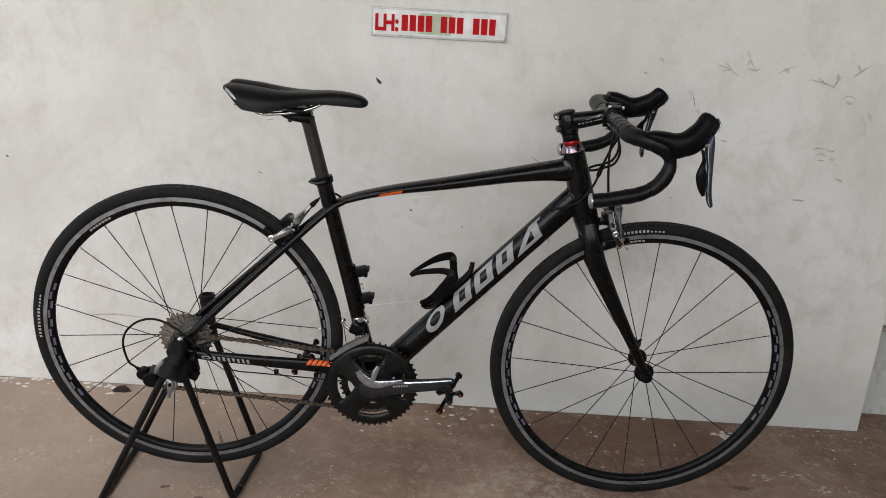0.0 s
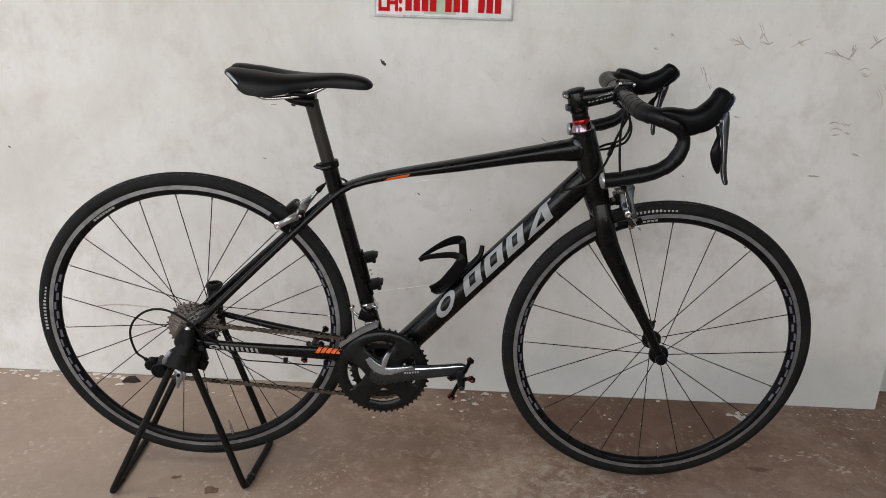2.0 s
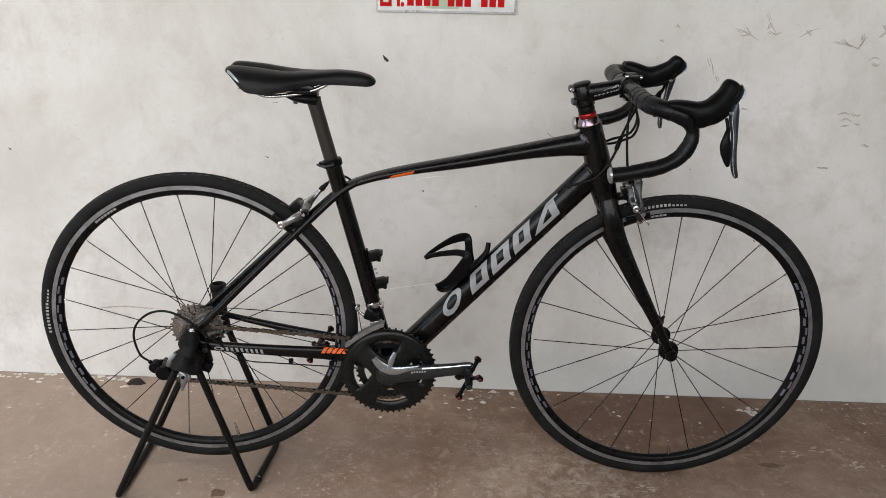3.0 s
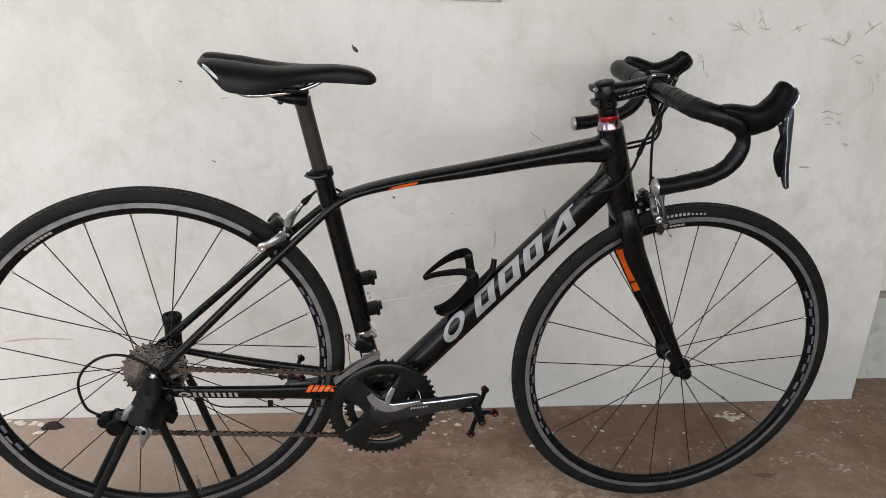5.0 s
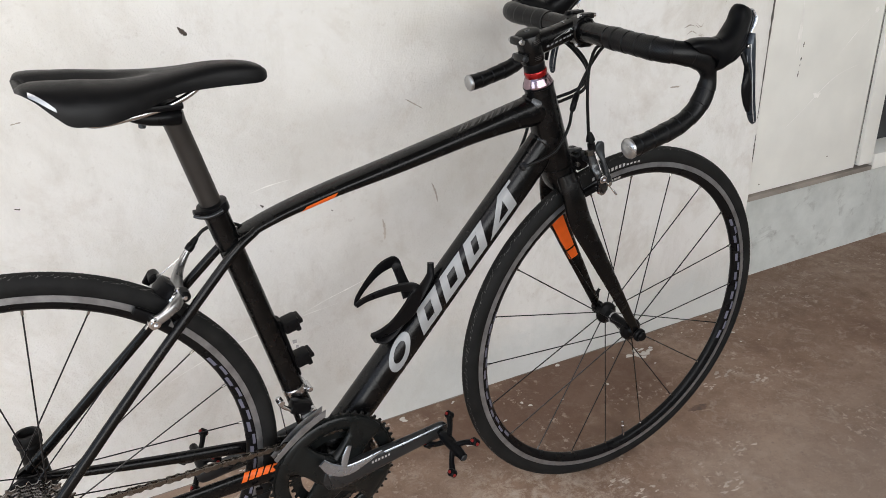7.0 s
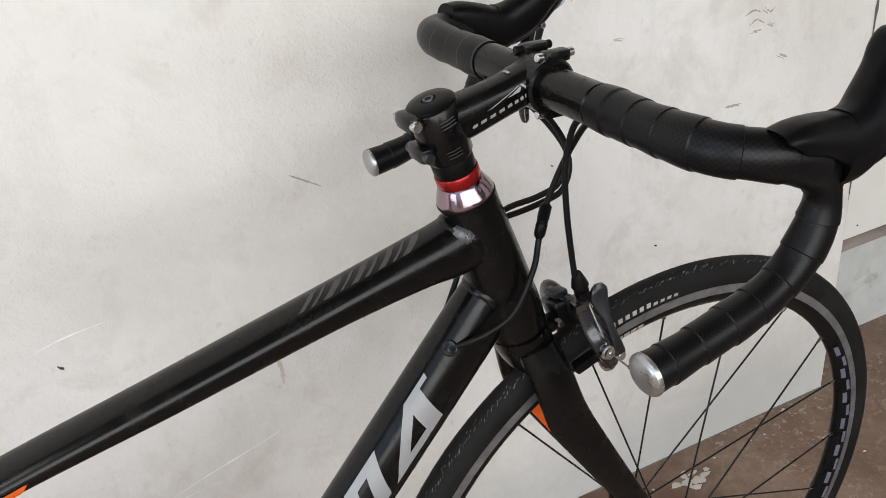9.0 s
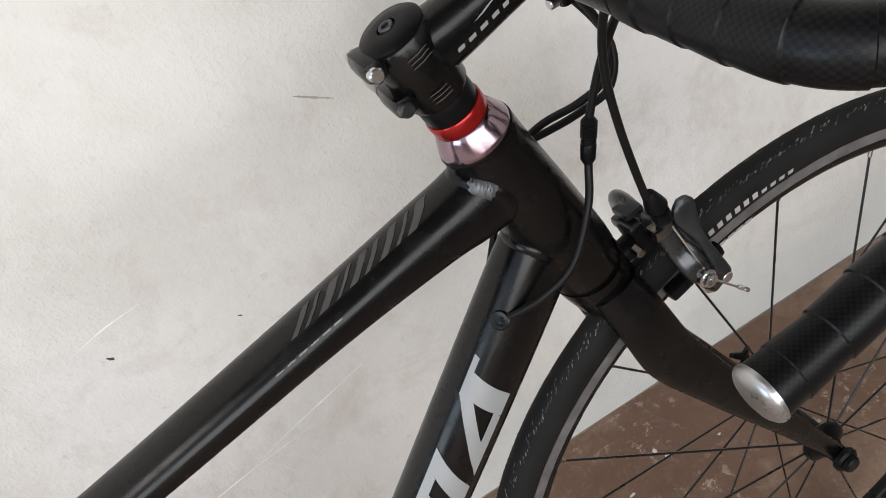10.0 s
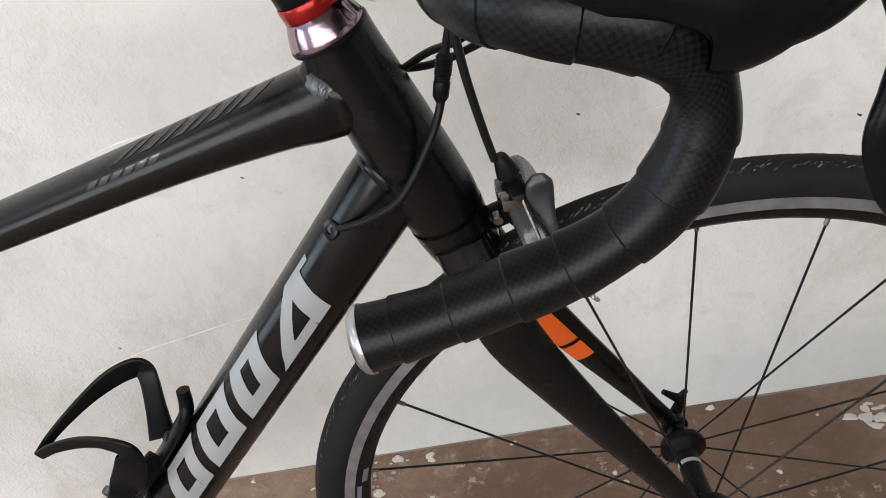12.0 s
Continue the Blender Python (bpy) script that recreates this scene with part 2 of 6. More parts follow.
SIGNRED = simple("red_sign_ink", (0.50, 0.008, 0.011), 0.65, spec=0.1)
GREENISH = simple("faded_green_ink", (0.42, 0.50, 0.36), 0.5)
FLECK = simple("chipped_white_paint", (0.60, 0.56, 0.51), 0.8)
WORN = simple("worn_pale_scuff", (0.44, 0.365, 0.305), 0.85, grain=250, vary=0.25)
GRIT = simple("grey_grit", (0.30, 0.28, 0.26), 0.9, grain=300, vary=0.3, bump=0.6)
DIRT = simple("dark_brown_soil", (0.022, 0.012, 0.008), 0.9, grain=200, vary=0.5, bump=0.8)
STAIN = simple("damp_brown_stain", (0.125, 0.074, 0.049), 0.55, grain=900, vary=0.35, bump=0.5)
SCUFF = simple("brownish_scuff", (0.46, 0.41, 0.355), 0.9, grain=200, vary=0.3)
CHIP = simple("dark_chip", (0.07, 0.055, 0.045), 0.9)
PALE = simple("pale_scratch", (0.86, 0.84, 0.80), 0.8)
ROOFING = simple("grey_roof_sheet", (0.11, 0.10, 0.095), 0.7)
GROUND = simple("packed_earth", (0.20, 0.155, 0.12), 0.9, grain=30, vary=0.3)


# ---- building tools ----
def V(*a):
    return Vector(a)


def mesh_of(name, bm, material, smooth=True):
    me = bpy.data.meshes.new(name)
    bmesh.ops.recalc_face_normals(bm, faces=bm.faces)
    if smooth:
        for f in bm.faces:
            f.smooth = True
    bm.to_mesh(me)
    bm.free()
    me.materials.append(material)
    if smooth:
        me.set_sharp_from_angle(angle=radians(38))
    return me


def part(name, bm, material, parent=None, label="", smooth=True):
    """One mesh object under a thing or under a part."""
    ob = new(name, mesh_of(name, bm, material, smooth))
    if parent is not None:
        ob.parent = parent
    if label:
        tagged(ob, label)
    return ob


def share(name, me, parent, m):
    ob = new(name, me)
    ob.parent, ob.matrix_basis = parent, m
    return ob


def smooth_path(pts, per=8):
    """Catmull-Rom through points of any number of values (place and radii together)."""
    p = [np.array(q, float) for q in pts]
    p = [2 * p[0] - p[1]] + p + [2 * p[-1] - p[-2]]
    out = []
    for i in range(1, len(p) - 2):
        a, b, c, d = p[i - 1], p[i], p[i + 1], p[i + 2]
        for k in range(per):
            t = k / per
            out.append(0.5 * (2 * b + (c - a) * t + (2 * a - 5 * b + 4 * c - d) * t * t + (3 * b - a - 3 * c + d) * t**3))
    out.append(p[-2])
    return out


class Tube:
    """A tube with an oval section through rows of x, y, z, half-width, half-height; side is the way of its width."""

    def __init__(self, rows, per=6, side=(0, -1, 0), power=2.0):
        self.s, self.power = smooth_path(rows, per), power
        side = Vector(side)
        self.c = [V(*q[:3]) for q in self.s]
        self.lat, self.up, self.t = [], [], []
        for i in range(len(self.c)):
            t = (self.c[min(i + 1, len(self.c) - 1)] - self.c[max(i - 1, 0)]).normalized()
            lat = (side - t * side.dot(t)).normalized()
            self.t.append(t), self.lat.append(lat), self.up.append(lat.cross(t))

    def at(self, u, ang, off=0.0):
        """u from 0 to 1 along it; ang in degrees, 0 on the width's side and 90 above."""
        x = min(max(u, 0.0), 0.9999) * (len(self.c) - 1)
        i = int(x)
        f, j = x - i, min(i + 1, len(self.c) - 1)
        mixv = lambda a: a[i].lerp(a[j], f)
        w, h = (self.s[i][3:5] * (1 - f) + self.s[j][3:5] * f)
        c, s = math.cos(radians(ang)), math.sin(radians(ang))
        e = 2 / self.power
        c2, s2 = math.copysign(abs(c) ** e, c), math.copysign(abs(s) ** e, s)
        return mixv(self.c) + mixv(self.lat) * ((w + off) * c2) + mixv(self.up) * ((h + off) * s2)

    def bm(self, seg=24, caps=True, bm=None):
        bm = bm or bmesh.new()
        rings = []
        n = len(self.c)
        for i in range(n):
            rings.append([bm.verts.new(self.at(i / (n - 1), 360 * k / seg)) for k in range(seg)])
        for a, b in zip(rings, rings[1:]):
            for k in range(seg):
                bm.faces.new((a[k], a[(k + 1) % seg], b[(k + 1) % seg], b[k]))
        if caps:
            bm.faces.new(rings[0][::-1]), bm.faces.new(rings[-1])
        return bm

    def decal(self, corners, off=0.0005, nu=6, na=6, bm=None):
        """A thin quad laid on the tube; corners are four (u, ang)."""
        bm = bm or bmesh.new()
        (a, b, c, d) = [np.array(q, float) for q in corners]
        rows = []
        for i in range(nu + 1):
            row = []
            for j in range(na + 1):
                p = (a * (1 - i / nu) + b * i / nu) * (1 - j / na) + (d * (1 - i / nu) + c * i / nu) * j / na
                row.append(bm.verts.new(self.at(p[0], p[1], off)))
            rows.append(row)
        for r, q in zip(rows, rows[1:]):
            for j in range(na):
                bm.faces.new((r[j], r[j + 1], q[j + 1], q[j]))
        return bm

    def ring_decal(self, cu, ca, ru, ra, inner, off=0.0005, slant=0.0, bm=None, a0=0, a1=360, n=28):
        bm = bm or bmesh.new()
        rows = []
        for i in range(n + 1):
            t = radians(a0 + (a1 - a0) * i / n)
            row = []
            for k in (1.0, (1 + inner) / 2, inner):
                da = ra * k * math.sin(t)
                row.append(bm.verts.new(self.at(cu + ru * k * math.cos(t) + slant * da, ca + da, off)))
            rows.append(row)
        for r, q in zip(rows, rows[1:]):
            for j in range(2):
                bm.faces.new((r[j], r[j + 1], q[j + 1], q[j]))
        return bm


def pipe(pts, r, seg=10, per=6, bm=None, caps=True, uv=None):
    """A round pipe through points; r is one radius or one for each point."""
    bm = bm or bmesh.new()
    rr = r if isinstance(r, (list, tuple)) else [r] * len(pts)
    s = smooth_path([(*p, q) for p, q in zip(pts, rr)], per) if per > 1 else [np.array((*p, q), float) for p, q in zip(pts, rr)]
    c = [V(*q[:3]) for q in s]
    n = len(c)
    t0 = (c[1] - c[0]).normalized()
    ref = V(0, 0, 1) if abs(t0.z) < 0.9 else V(1, 0, 0)
    nor = (ref - t0 * ref.dot(t0)).normalized()
    rings = []
    for i in range(n):
        t = (c[min(i + 1, n - 1)] - c[max(i - 1, 0)]).normalized()
        nor = (nor - t * nor.dot(t)).normalized()
        bi = t.cross(nor)
        rings.append([bm.verts.new(c[i] + (nor * math.cos(2 * math.pi * k / seg) + bi * math.sin(2 * math.pi * k / seg)) * float(s[i][3])) for k in range(seg)])
    layer = bm.loops.layers.uv.new("uv") if uv and not bm.loops.layers.uv else (bm.loops.layers.uv.active if uv else None)
    run = 0.0
    for i in range(n - 1):
        step = (c[i + 1] - c[i]).length
        for k in range(seg):
            f = bm.faces.new((rings[i][k], rings[i][(k + 1) % seg], rings[i + 1][(k + 1) % seg], rings[i + 1][k]))
            if layer is not None:
                for loop, (a, b) in zip(f.loops, ((0, k), (0, k + 1), (1, k + 1), (1, k))):
                    loop[layer].uv = ((run + a * step) * uv, b / seg * uv * 0.086)
        run += step
    if caps:
        bm.faces.new(rings[0][::-1]), bm.faces.new(rings[-1])
    return bm


def revolve(profile, seg=48, bm=None, axis="y", closed=False, c=(0, 0, 0)):
    """Rows of (radius, along the axis), turned round it."""
    bm = bm or bmesh.new()
    rings = []
    for k in range(seg):
        a = 2 * math.pi * k / seg
        ring = []
        for r, h in profile:
            p = {"y": (r * math.cos(a), h, r * math.sin(a)), "z": (r * math.cos(a), r * math.sin(a), h), "x": (h, r * math.cos(a), r * math.sin(a))}[axis]
            ring.append(bm.verts.new(V(*p) + V(*c)))
        rings.append(ring)
    m = len(profile)
    for k in range(seg):
        a, b = rings[k], rings[(k + 1) % seg]
        for i in range(m if closed else m - 1):
            j = (i + 1) % m
            bm.faces.new((a[i], a[j], b[j], b[i]))
    if not closed:
        for i in (0, m - 1):
            if profile[i][0] > 1e-6:
                bm.faces.new([r[i] for r in rings])
    return bm


def along(a, b):
    """The pose at a whose z axis points to b."""
    a, b = Vector(a), Vector(b)
    return Matrix.Translation(a) @ (b - a).to_track_quat("Z", "Y").to_matrix().to_4x4()


def turned(a, b, profile, seg=24, bm=None):
    """Rows of (radius, share of the way from a to b), turned round that line."""
    start = bm or bmesh.new()
    made = revolve([(r, h * (Vector(b) - Vector(a)).length) for r, h in profile], seg, axis="z")
    bmesh.ops.transform(made, matrix=along(a, b), verts=made.verts)
    me = bpy.data.meshes.new("piece")
    made.to_mesh(me)
    made.free()
    start.from_mesh(me)
    bpy.data.meshes.remove(me)
    return start


def rod(a, b, r, seg=16, bm=None, edge=None):
    e = edge if edge is not None else min(r * 0.2, 0.002)
    k = e / max((Vector(b) - Vector(a)).length, 1e-6)
    return turned(a, b, [(r - e, 0), (r, k), (r, 1 - k), (r - e, 1)], seg, bm)


def box(c, size, bevel=0.0, m=None, bm=None):
    """A box round c with bevelled edges, turned by m about c."""
    b = bmesh.new()
    bmesh.ops.create_cube(b, size=1.0)
    bmesh.ops.scale(b, vec=size, verts=b.verts)
    if bevel:
        bmesh.ops.bevel(b, geom=list(b.edges), offset=bevel, segments=2, profile=0.6, affect="EDGES")
    bmesh.ops.transform(b, matrix=Matrix.Translation(c) @ (m or Matrix()), verts=b.verts)
    if bm is None:
        return b
    me = bpy.data.meshes.new("piece")
    b.to_mesh(me)
    b.free()
    bm.from_mesh(me)
    bpy.data.meshes.remove(me)
    return bm


def plate(outline, y0, y1, bevel=0.0, holes=()):
    """An outline of (x, z), extruded from y0 to y1, with round or shaped holes."""
    bm = bmesh.new()
    loops = [outline, *holes]
    edges = []
    for lp in loops:
        vs = [bm.verts.new((x, y0, z)) for x, z in lp]
        edges += [bm.edges.new((vs[i], vs[(i + 1) % len(vs)])) for i in range(len(vs))]
    bmesh.ops.triangle_fill(bm, use_beauty=True, use_dissolve=False, edges=edges)
    faces = list(bm.faces)
    made = bmesh.ops.extrude_face_region(bm, geom=faces)
    bmesh.ops.translate(bm, vec=(0, y1 - y0, 0), verts=[v for v in made["geom"] if isinstance(v, bmesh.types.BMVert)])
    return bm


def circle(cx, cz, r, n=24, squash=1.0, a0=0.0):
    return [(cx + r * math.cos(a0 + 2 * math.pi * i / n), cz + r * squash * math.sin(a0 + 2 * math.pi * i / n)) for i in range(n)]


def blob(c, size, seed, flat=0.0, rough=0.25, n=18, zmin=None):
    """A flat irregular patch or low lump on the floor."""
    rng = random.Random(seed)
    bm = bmesh.new()
    ph = [rng.uniform(0, 6.28) for _ in range(5)]
    ring_r = lambda a: 1 + rough * (math.sin(2 * a + ph[0]) + 0.7 * math.sin(3 * a + ph[1]) + 0.5 * math.sin(5 * a + ph[2]) + 0.35 * math.sin(9 * a + ph[3]) + 0.2 * math.sin(14 * a + ph[4])) / 1.6
    mid = bm.verts.new((c[0], c[1], c[2] + flat))
    rings = []
    for k, h in ((0.6, 0.8), (1.0, 0.0)):
        rings.append([bm.verts.new((c[0] + size[0] * k * ring_r(6.2832 * i / n) * math.cos(6.2832 * i / n), c[1] + size[1] * k * ring_r(6.2832 * i / n) * math.sin(6.2832 * i / n), c[2] + flat * h)) for i in range(n)])
    for i in range(n):
        j = (i + 1) % n
        bm.faces.new((mid, rings[0][i], rings[0][j]))
        bm.faces.new((rings[0][i], rings[1][i], rings[1][j], rings[0][j]))
    return bm


# ---- the place: carport floor, plastered wall, boarded opening ----
WALL_DIR, WALL_N = V(0.99879, -0.04925, 0), V(0.04925, 0.99879, 0)
WALL_P = V(0.0, 0.39798, 0)


def on_wall(x, z, proud=0.0):
    """The place on the wall's face at the plan's x and height z."""
    return WALL_P + WALL_DIR * (x / WALL_DIR.x) + V(0, 0, z) - WALL_N * proud


WALL_M = Matrix.Translation(WALL_P) @ Matrix((WALL_DIR, WALL_N, V(0, 0, 1))).transposed().to_4x4()


def structure(name, bm, material, label, category, smooth=False, m=None):
    ob = part(name, bm, material, None, "", smooth)
    if m is not None:
        ob.matrix_world = m
    return tagged(ob, label, category, kind="structure")


def floor_sheet():
    bm = bmesh.new()
    bmesh.ops.create_grid(bm, x_segments=40, y_segments=30, size=1.0)
    for v in bm.verts:
        v.co = V(0.3 + v.co.x * 4.2, -1.4 + v.co.y * 2.6, 0)
    return bm


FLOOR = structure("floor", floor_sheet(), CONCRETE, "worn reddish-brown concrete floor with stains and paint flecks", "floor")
structure("ground", plate([(-60, -60), (60, -60), (60, 60), (-60, 60)], 0, 0.02), GROUND, "bare packed earth outside the carport", "ground", m=pose(0, 0, -0.03, -90))

X_END = 1.720  # where the plaster stops and the boards begin
WALL = structure("wall_north", box(((-3.4 + X_END) / 2, 0.075, 1.45), (X_END + 3.4, 0.15, 2.9)), PLASTER, "off-white limewashed plaster wall, scuffed and stained", "wall", m=WALL_M)
structure("wall_lower", box(((X_END + 4.2) / 2, 0.170, 0.150), (4.2 - X_END, 0.13, 0.300)), LOWER, "grey-green limewashed dwarf wall under the boards", "wall", m=WALL_M)
structure("trim", box(((X_END + 2.20) / 2 + 0.002, 0.064, 0.3055), (2.20 - X_END, 0.123, 0.013), 0.002), SILL, "dark weathered sill strip under the boards", "sill", m=WALL_M)


def boarded_panel():
    top = tagged(new("boarded_panel"), "cream-painted board panel, streaked and dirty, fixed beside the plaster", "panel")
    top.matrix_world = WALL_M
    xs = [X_END + 0.006, 2.1425]
    for a, b in zip(xs, xs[1:]):
        part("board", box(((a + b) / 2, 0.03, 1.614), (b - a - 0.004, 0.03, 2.602), 0.003), PANEL, top)
    part("backing", box(((X_END + 2.1425) / 2, 0.056, 1.62), (0.41, 0.016, 2.602)), SEAM, top)
    part("stile", box((2.1725, 0.026, 1.62), (0.056, 0.045, 2.60), 0.004), PANEL, top)
    return top


PANEL_OB = boarded_panel()


def side_window():
    top = tagged(new("window_1"), "dark unglazed opening with a cream-painted timber surround", "window", kind="structure")
    top.matrix_world = WALL_M
    part("window_sill", box((2.6775, 0.06, 0.323), (0.950, 0.12, 0.046), 0.004), PANEL, top)
    part("window_frame", box((3.15, 0.03, 1.62), (0.045, 0.05, 2.60), 0.004), PANEL, top)
    # opaque dark sheet in place of the opening's unlit inside
    part("dark_sheet", box((2.6775, 0.09, 1.62), (0.950, 0.006, 2.56)), DARK_SHEET, top)


def dark_sheet_material():
    k = Nodes("opaque_dark_sheet")
    return k.done((0.03, 0.032, 0.034), 0.15, 0.0, k.bump(k.noise(3, 3), 0.1, 0.002), 0.5)


DARK_SHEET = dark_sheet_material()
side_window()
structure("wall_east", box((3.8, -1.6, 1.45), (0.15, 4.4, 2.9)), PLASTER, "plain plastered side wall", "wall")
structure("wall_east_end", box((3.70, 0.06, 1.60), (1.05, 0.05, 2.60)), PLASTER, "plain plastered wall beyond the opening", "wall", m=WALL_M)
# out of view; put here to dim reflections and light on the right
structure("wall_south_blocker", box((3.10, -4.05, 1.45), (1.4, 0.15, 2.9)), LOWER, "unseen plain limewashed wall added behind the viewer to dim reflections", "wall")
# unseen; added to block low light from the right of floor and wall
structure("wall_shade_block", box((1.95, -2.65, 0.5), (3.5, 0.12, 1.0)), LOWER, "low unseen wall added to shade the floor and lower wall", "wall")
# assumed roof out of view; its edge sets where sky light falls
structure("ceiling", box((1.85, -1.1, 2.95), (5.1, 4.4, 0.08)), ROOFING, "unseen grey metal sheet roof added to hold sky light off the right side", "ceiling")


# marks on the wall: scratches, chips and scuffs, each with a shape of its own
def streak(name, pts, width, material, label="", proud=0.0006, jag=0.3, seed=1, parent=None):
    """A thin uneven stroke on the wall's face through (x, z) points."""
    rng = random.Random(seed)
    bm = bmesh.new()
    s = smooth_path(pts, 8)
    prev = None
    for i, q in enumerate(s):
        a, b = s[max(i - 1, 0)], s[min(i + 1, len(s) - 1)]
        d = np.array([b[0] - a[0], b[1] - a[1]])
        d = np.array([-d[1], d[0]]) / (np.linalg.norm(d) + 1e-9)
        w = width * (0.25 + 0.75 * math.sin(math.pi * (i + 0.5) / len(s))) * (1 + jag * rng.uniform(-1, 1))
        here = [bm.verts.new((q[0] + k * d[0] * w / 2, -proud, q[1] + k * d[1] * w / 2)) for k in (1, -1)]
        if prev:
            bm.faces.new((prev[0], prev[1], here[1], here[0]))
        prev = here
    ob = part(name, bm, material, parent or WALL, label, False)
    return ob


def wall_marks():
    lines = [
        ("crack", 0.0022, PALE, [(0.25, 0.245), (0.315, 0.269), (0.383, 0.288), (0.435, 0.297), (0.51, 0.310), (0.593, 0.319)]),
        ("crack", 0.0022, PALE, [(0.52, 0.316), (0.57, 0.333), (0.619, 0.346), (0.684, 0.364)]),
        ("crack", 0.0016, PALE, [(0.435, 0.581), (0.48, 0.592), (0.526, 0.597)]),
        ("crack", 0.0016, PALE, [(1.059, 0.505), (1.085, 0.510), (1.115, 0.518)]),
        ("gap", 0.0065, SEAM, [(1.7180, 2.6), (1.7180, 1.6), (1.7170, 0.9), (1.7150, 0.70), (1.7140, 0.525)]),
        ("gap", 0.0042, SEAM, [(1.7165, 0.485), (1.7165, 0.445), (1.7170, 0.408)]),
        ("scuff", 0.0042, SCUFF, [(0.814, 0.534), (0.822, 0.512), (0.826, 0.490)]),
        ("scuff", 0.0050, SCUFF, [(0.703, 0.479), (0.706, 0.457), (0.705, 0.434)]),
        ("scuff", 0.0026, SCUFF, [(0.765, 0.712), (0.783, 0.700), (0.800, 0.689)]),
        ("scuff", 0.0026, SCUFF, [(0.100, 0.768), (0.115, 0.770)]),
        ("scuff", 0.0050, SCUFF, [(-0.400, 0.205), (-0.330, 0.212), (-0.250, 0.208)]),
    ]
    for i, (name, w, mat_, pts) in enumerate(lines):
        streak(name, pts, w, mat_, {"crack": "pale hairline crack", "scuff": "faint brown scuff", "gap": "dark open seam"}[name], seed=3 + i, jag=0.5)
    high = [
        [(1.184, 0.965), (1.208, 0.956), (1.239, 0.939)],
        [(1.196, 0.948), (1.216, 0.951)],
        [(1.206, 0.969), (1.222, 0.949)],
        [(1.248, 0.999), (1.261, 0.976), (1.276, 0.956)],
        [(1.259, 0.961), (1.276, 0.953), (1.288, 0.959)],
        [(1.26, 0.979), (1.255, 0.963)],
        [(1.333, 0.949), (1.353, 0.962), (1.375, 0.97)],
        [(1.343, 0.964), (1.355, 0.951)],
        [(1.409, 0.94), (1.441, 0.934), (1.476, 0.922)],
        [(1.463, 0.922), (1.473, 0.938), (1.483, 0.954)],
        [(1.429, 0.946), (1.448, 0.929)],
        [(1.471, 0.958), (1.472, 0.94)],
        [(1.512, 0.95), (1.526, 0.966), (1.549, 0.982)],
        [(1.511, 0.98), (1.527, 0.96)],
    ]
    low = [
        [(1.496, 0.899), (1.508, 0.906), (1.525, 0.9)],
        [(1.5, 0.894), (1.514, 0.887), (1.526, 0.895)],
        [(1.548, 0.859), (1.562, 0.837), (1.563, 0.811)],
        [(1.56, 0.87), (1.573, 0.844)],
        [(1.132, 0.898), (1.141, 0.88), (1.146, 0.859)],
        [(1.151, 0.856), (1.158, 0.843)],
        [(1.048, 0.971), (1.057, 0.963)],
        [(1.013, 0.936), (1.023, 0.931)],
        [(1.451, 0.774), (1.464, 0.777), (1.478, 0.772)],
        [(1.457, 0.757), (1.469, 0.763), (1.484, 0.756)],
        [(1.483, 0.778), (1.495, 0.77), (1.502, 0.776)],
        [(1.49, 0.753), (1.502, 0.748)],
        [(1.464, 0.747), (1.48, 0.747)],
        [(1.221, 0.782), (1.235, 0.778)],
        [(1.519, 0.704), (1.536, 0.696)],
        [(1.421, 0.643), (1.449, 0.641)],
    ]
    for i, pts in enumerate(high + low):
        streak("scuff", pts, 0.0023 if len(pts) > 2 else 0.0030, SCUFF, seed=60 + i, jag=0.7)
        # a lighter, shorter scrape beside each stroke
        d = 0.004 if i % 2 else -0.005
        streak("scuff", [(x + d, z + 0.4 * d) for x, z in pts[:2]], 0.0012, SCUFF, seed=160 + i, jag=0.8)
    for i, (x, z, w, h) in enumerate([(0.375, 0.880, 0.010, 0.014), (0.467, 0.557, 0.005, 0.006), (-0.572, 0.637, 0.005, 0.005), (0.988, 0.519, 0.004, 0.003), (0.079, 0.633, 0.008, 0.003), (0.020, 0.801, 0.008, 0.003), (1.12, 0.63, 0.003, 0.003), (0.35, 0.30, 0.003, 0.003), (1.30, 0.45, 0.005, 0.004), (0.60, 0.52, 0.003, 0.003)]):
        streak("chip", [(x - w / 2, z + h / 2), (x, z), (x + w / 2, z - h / 3), (x + w / 5, z - h / 2)], min(w, h) * 0.7, CHIP, "dark chips in the plaster" if i == 0 else "", seed=30 + i)


wall_marks()


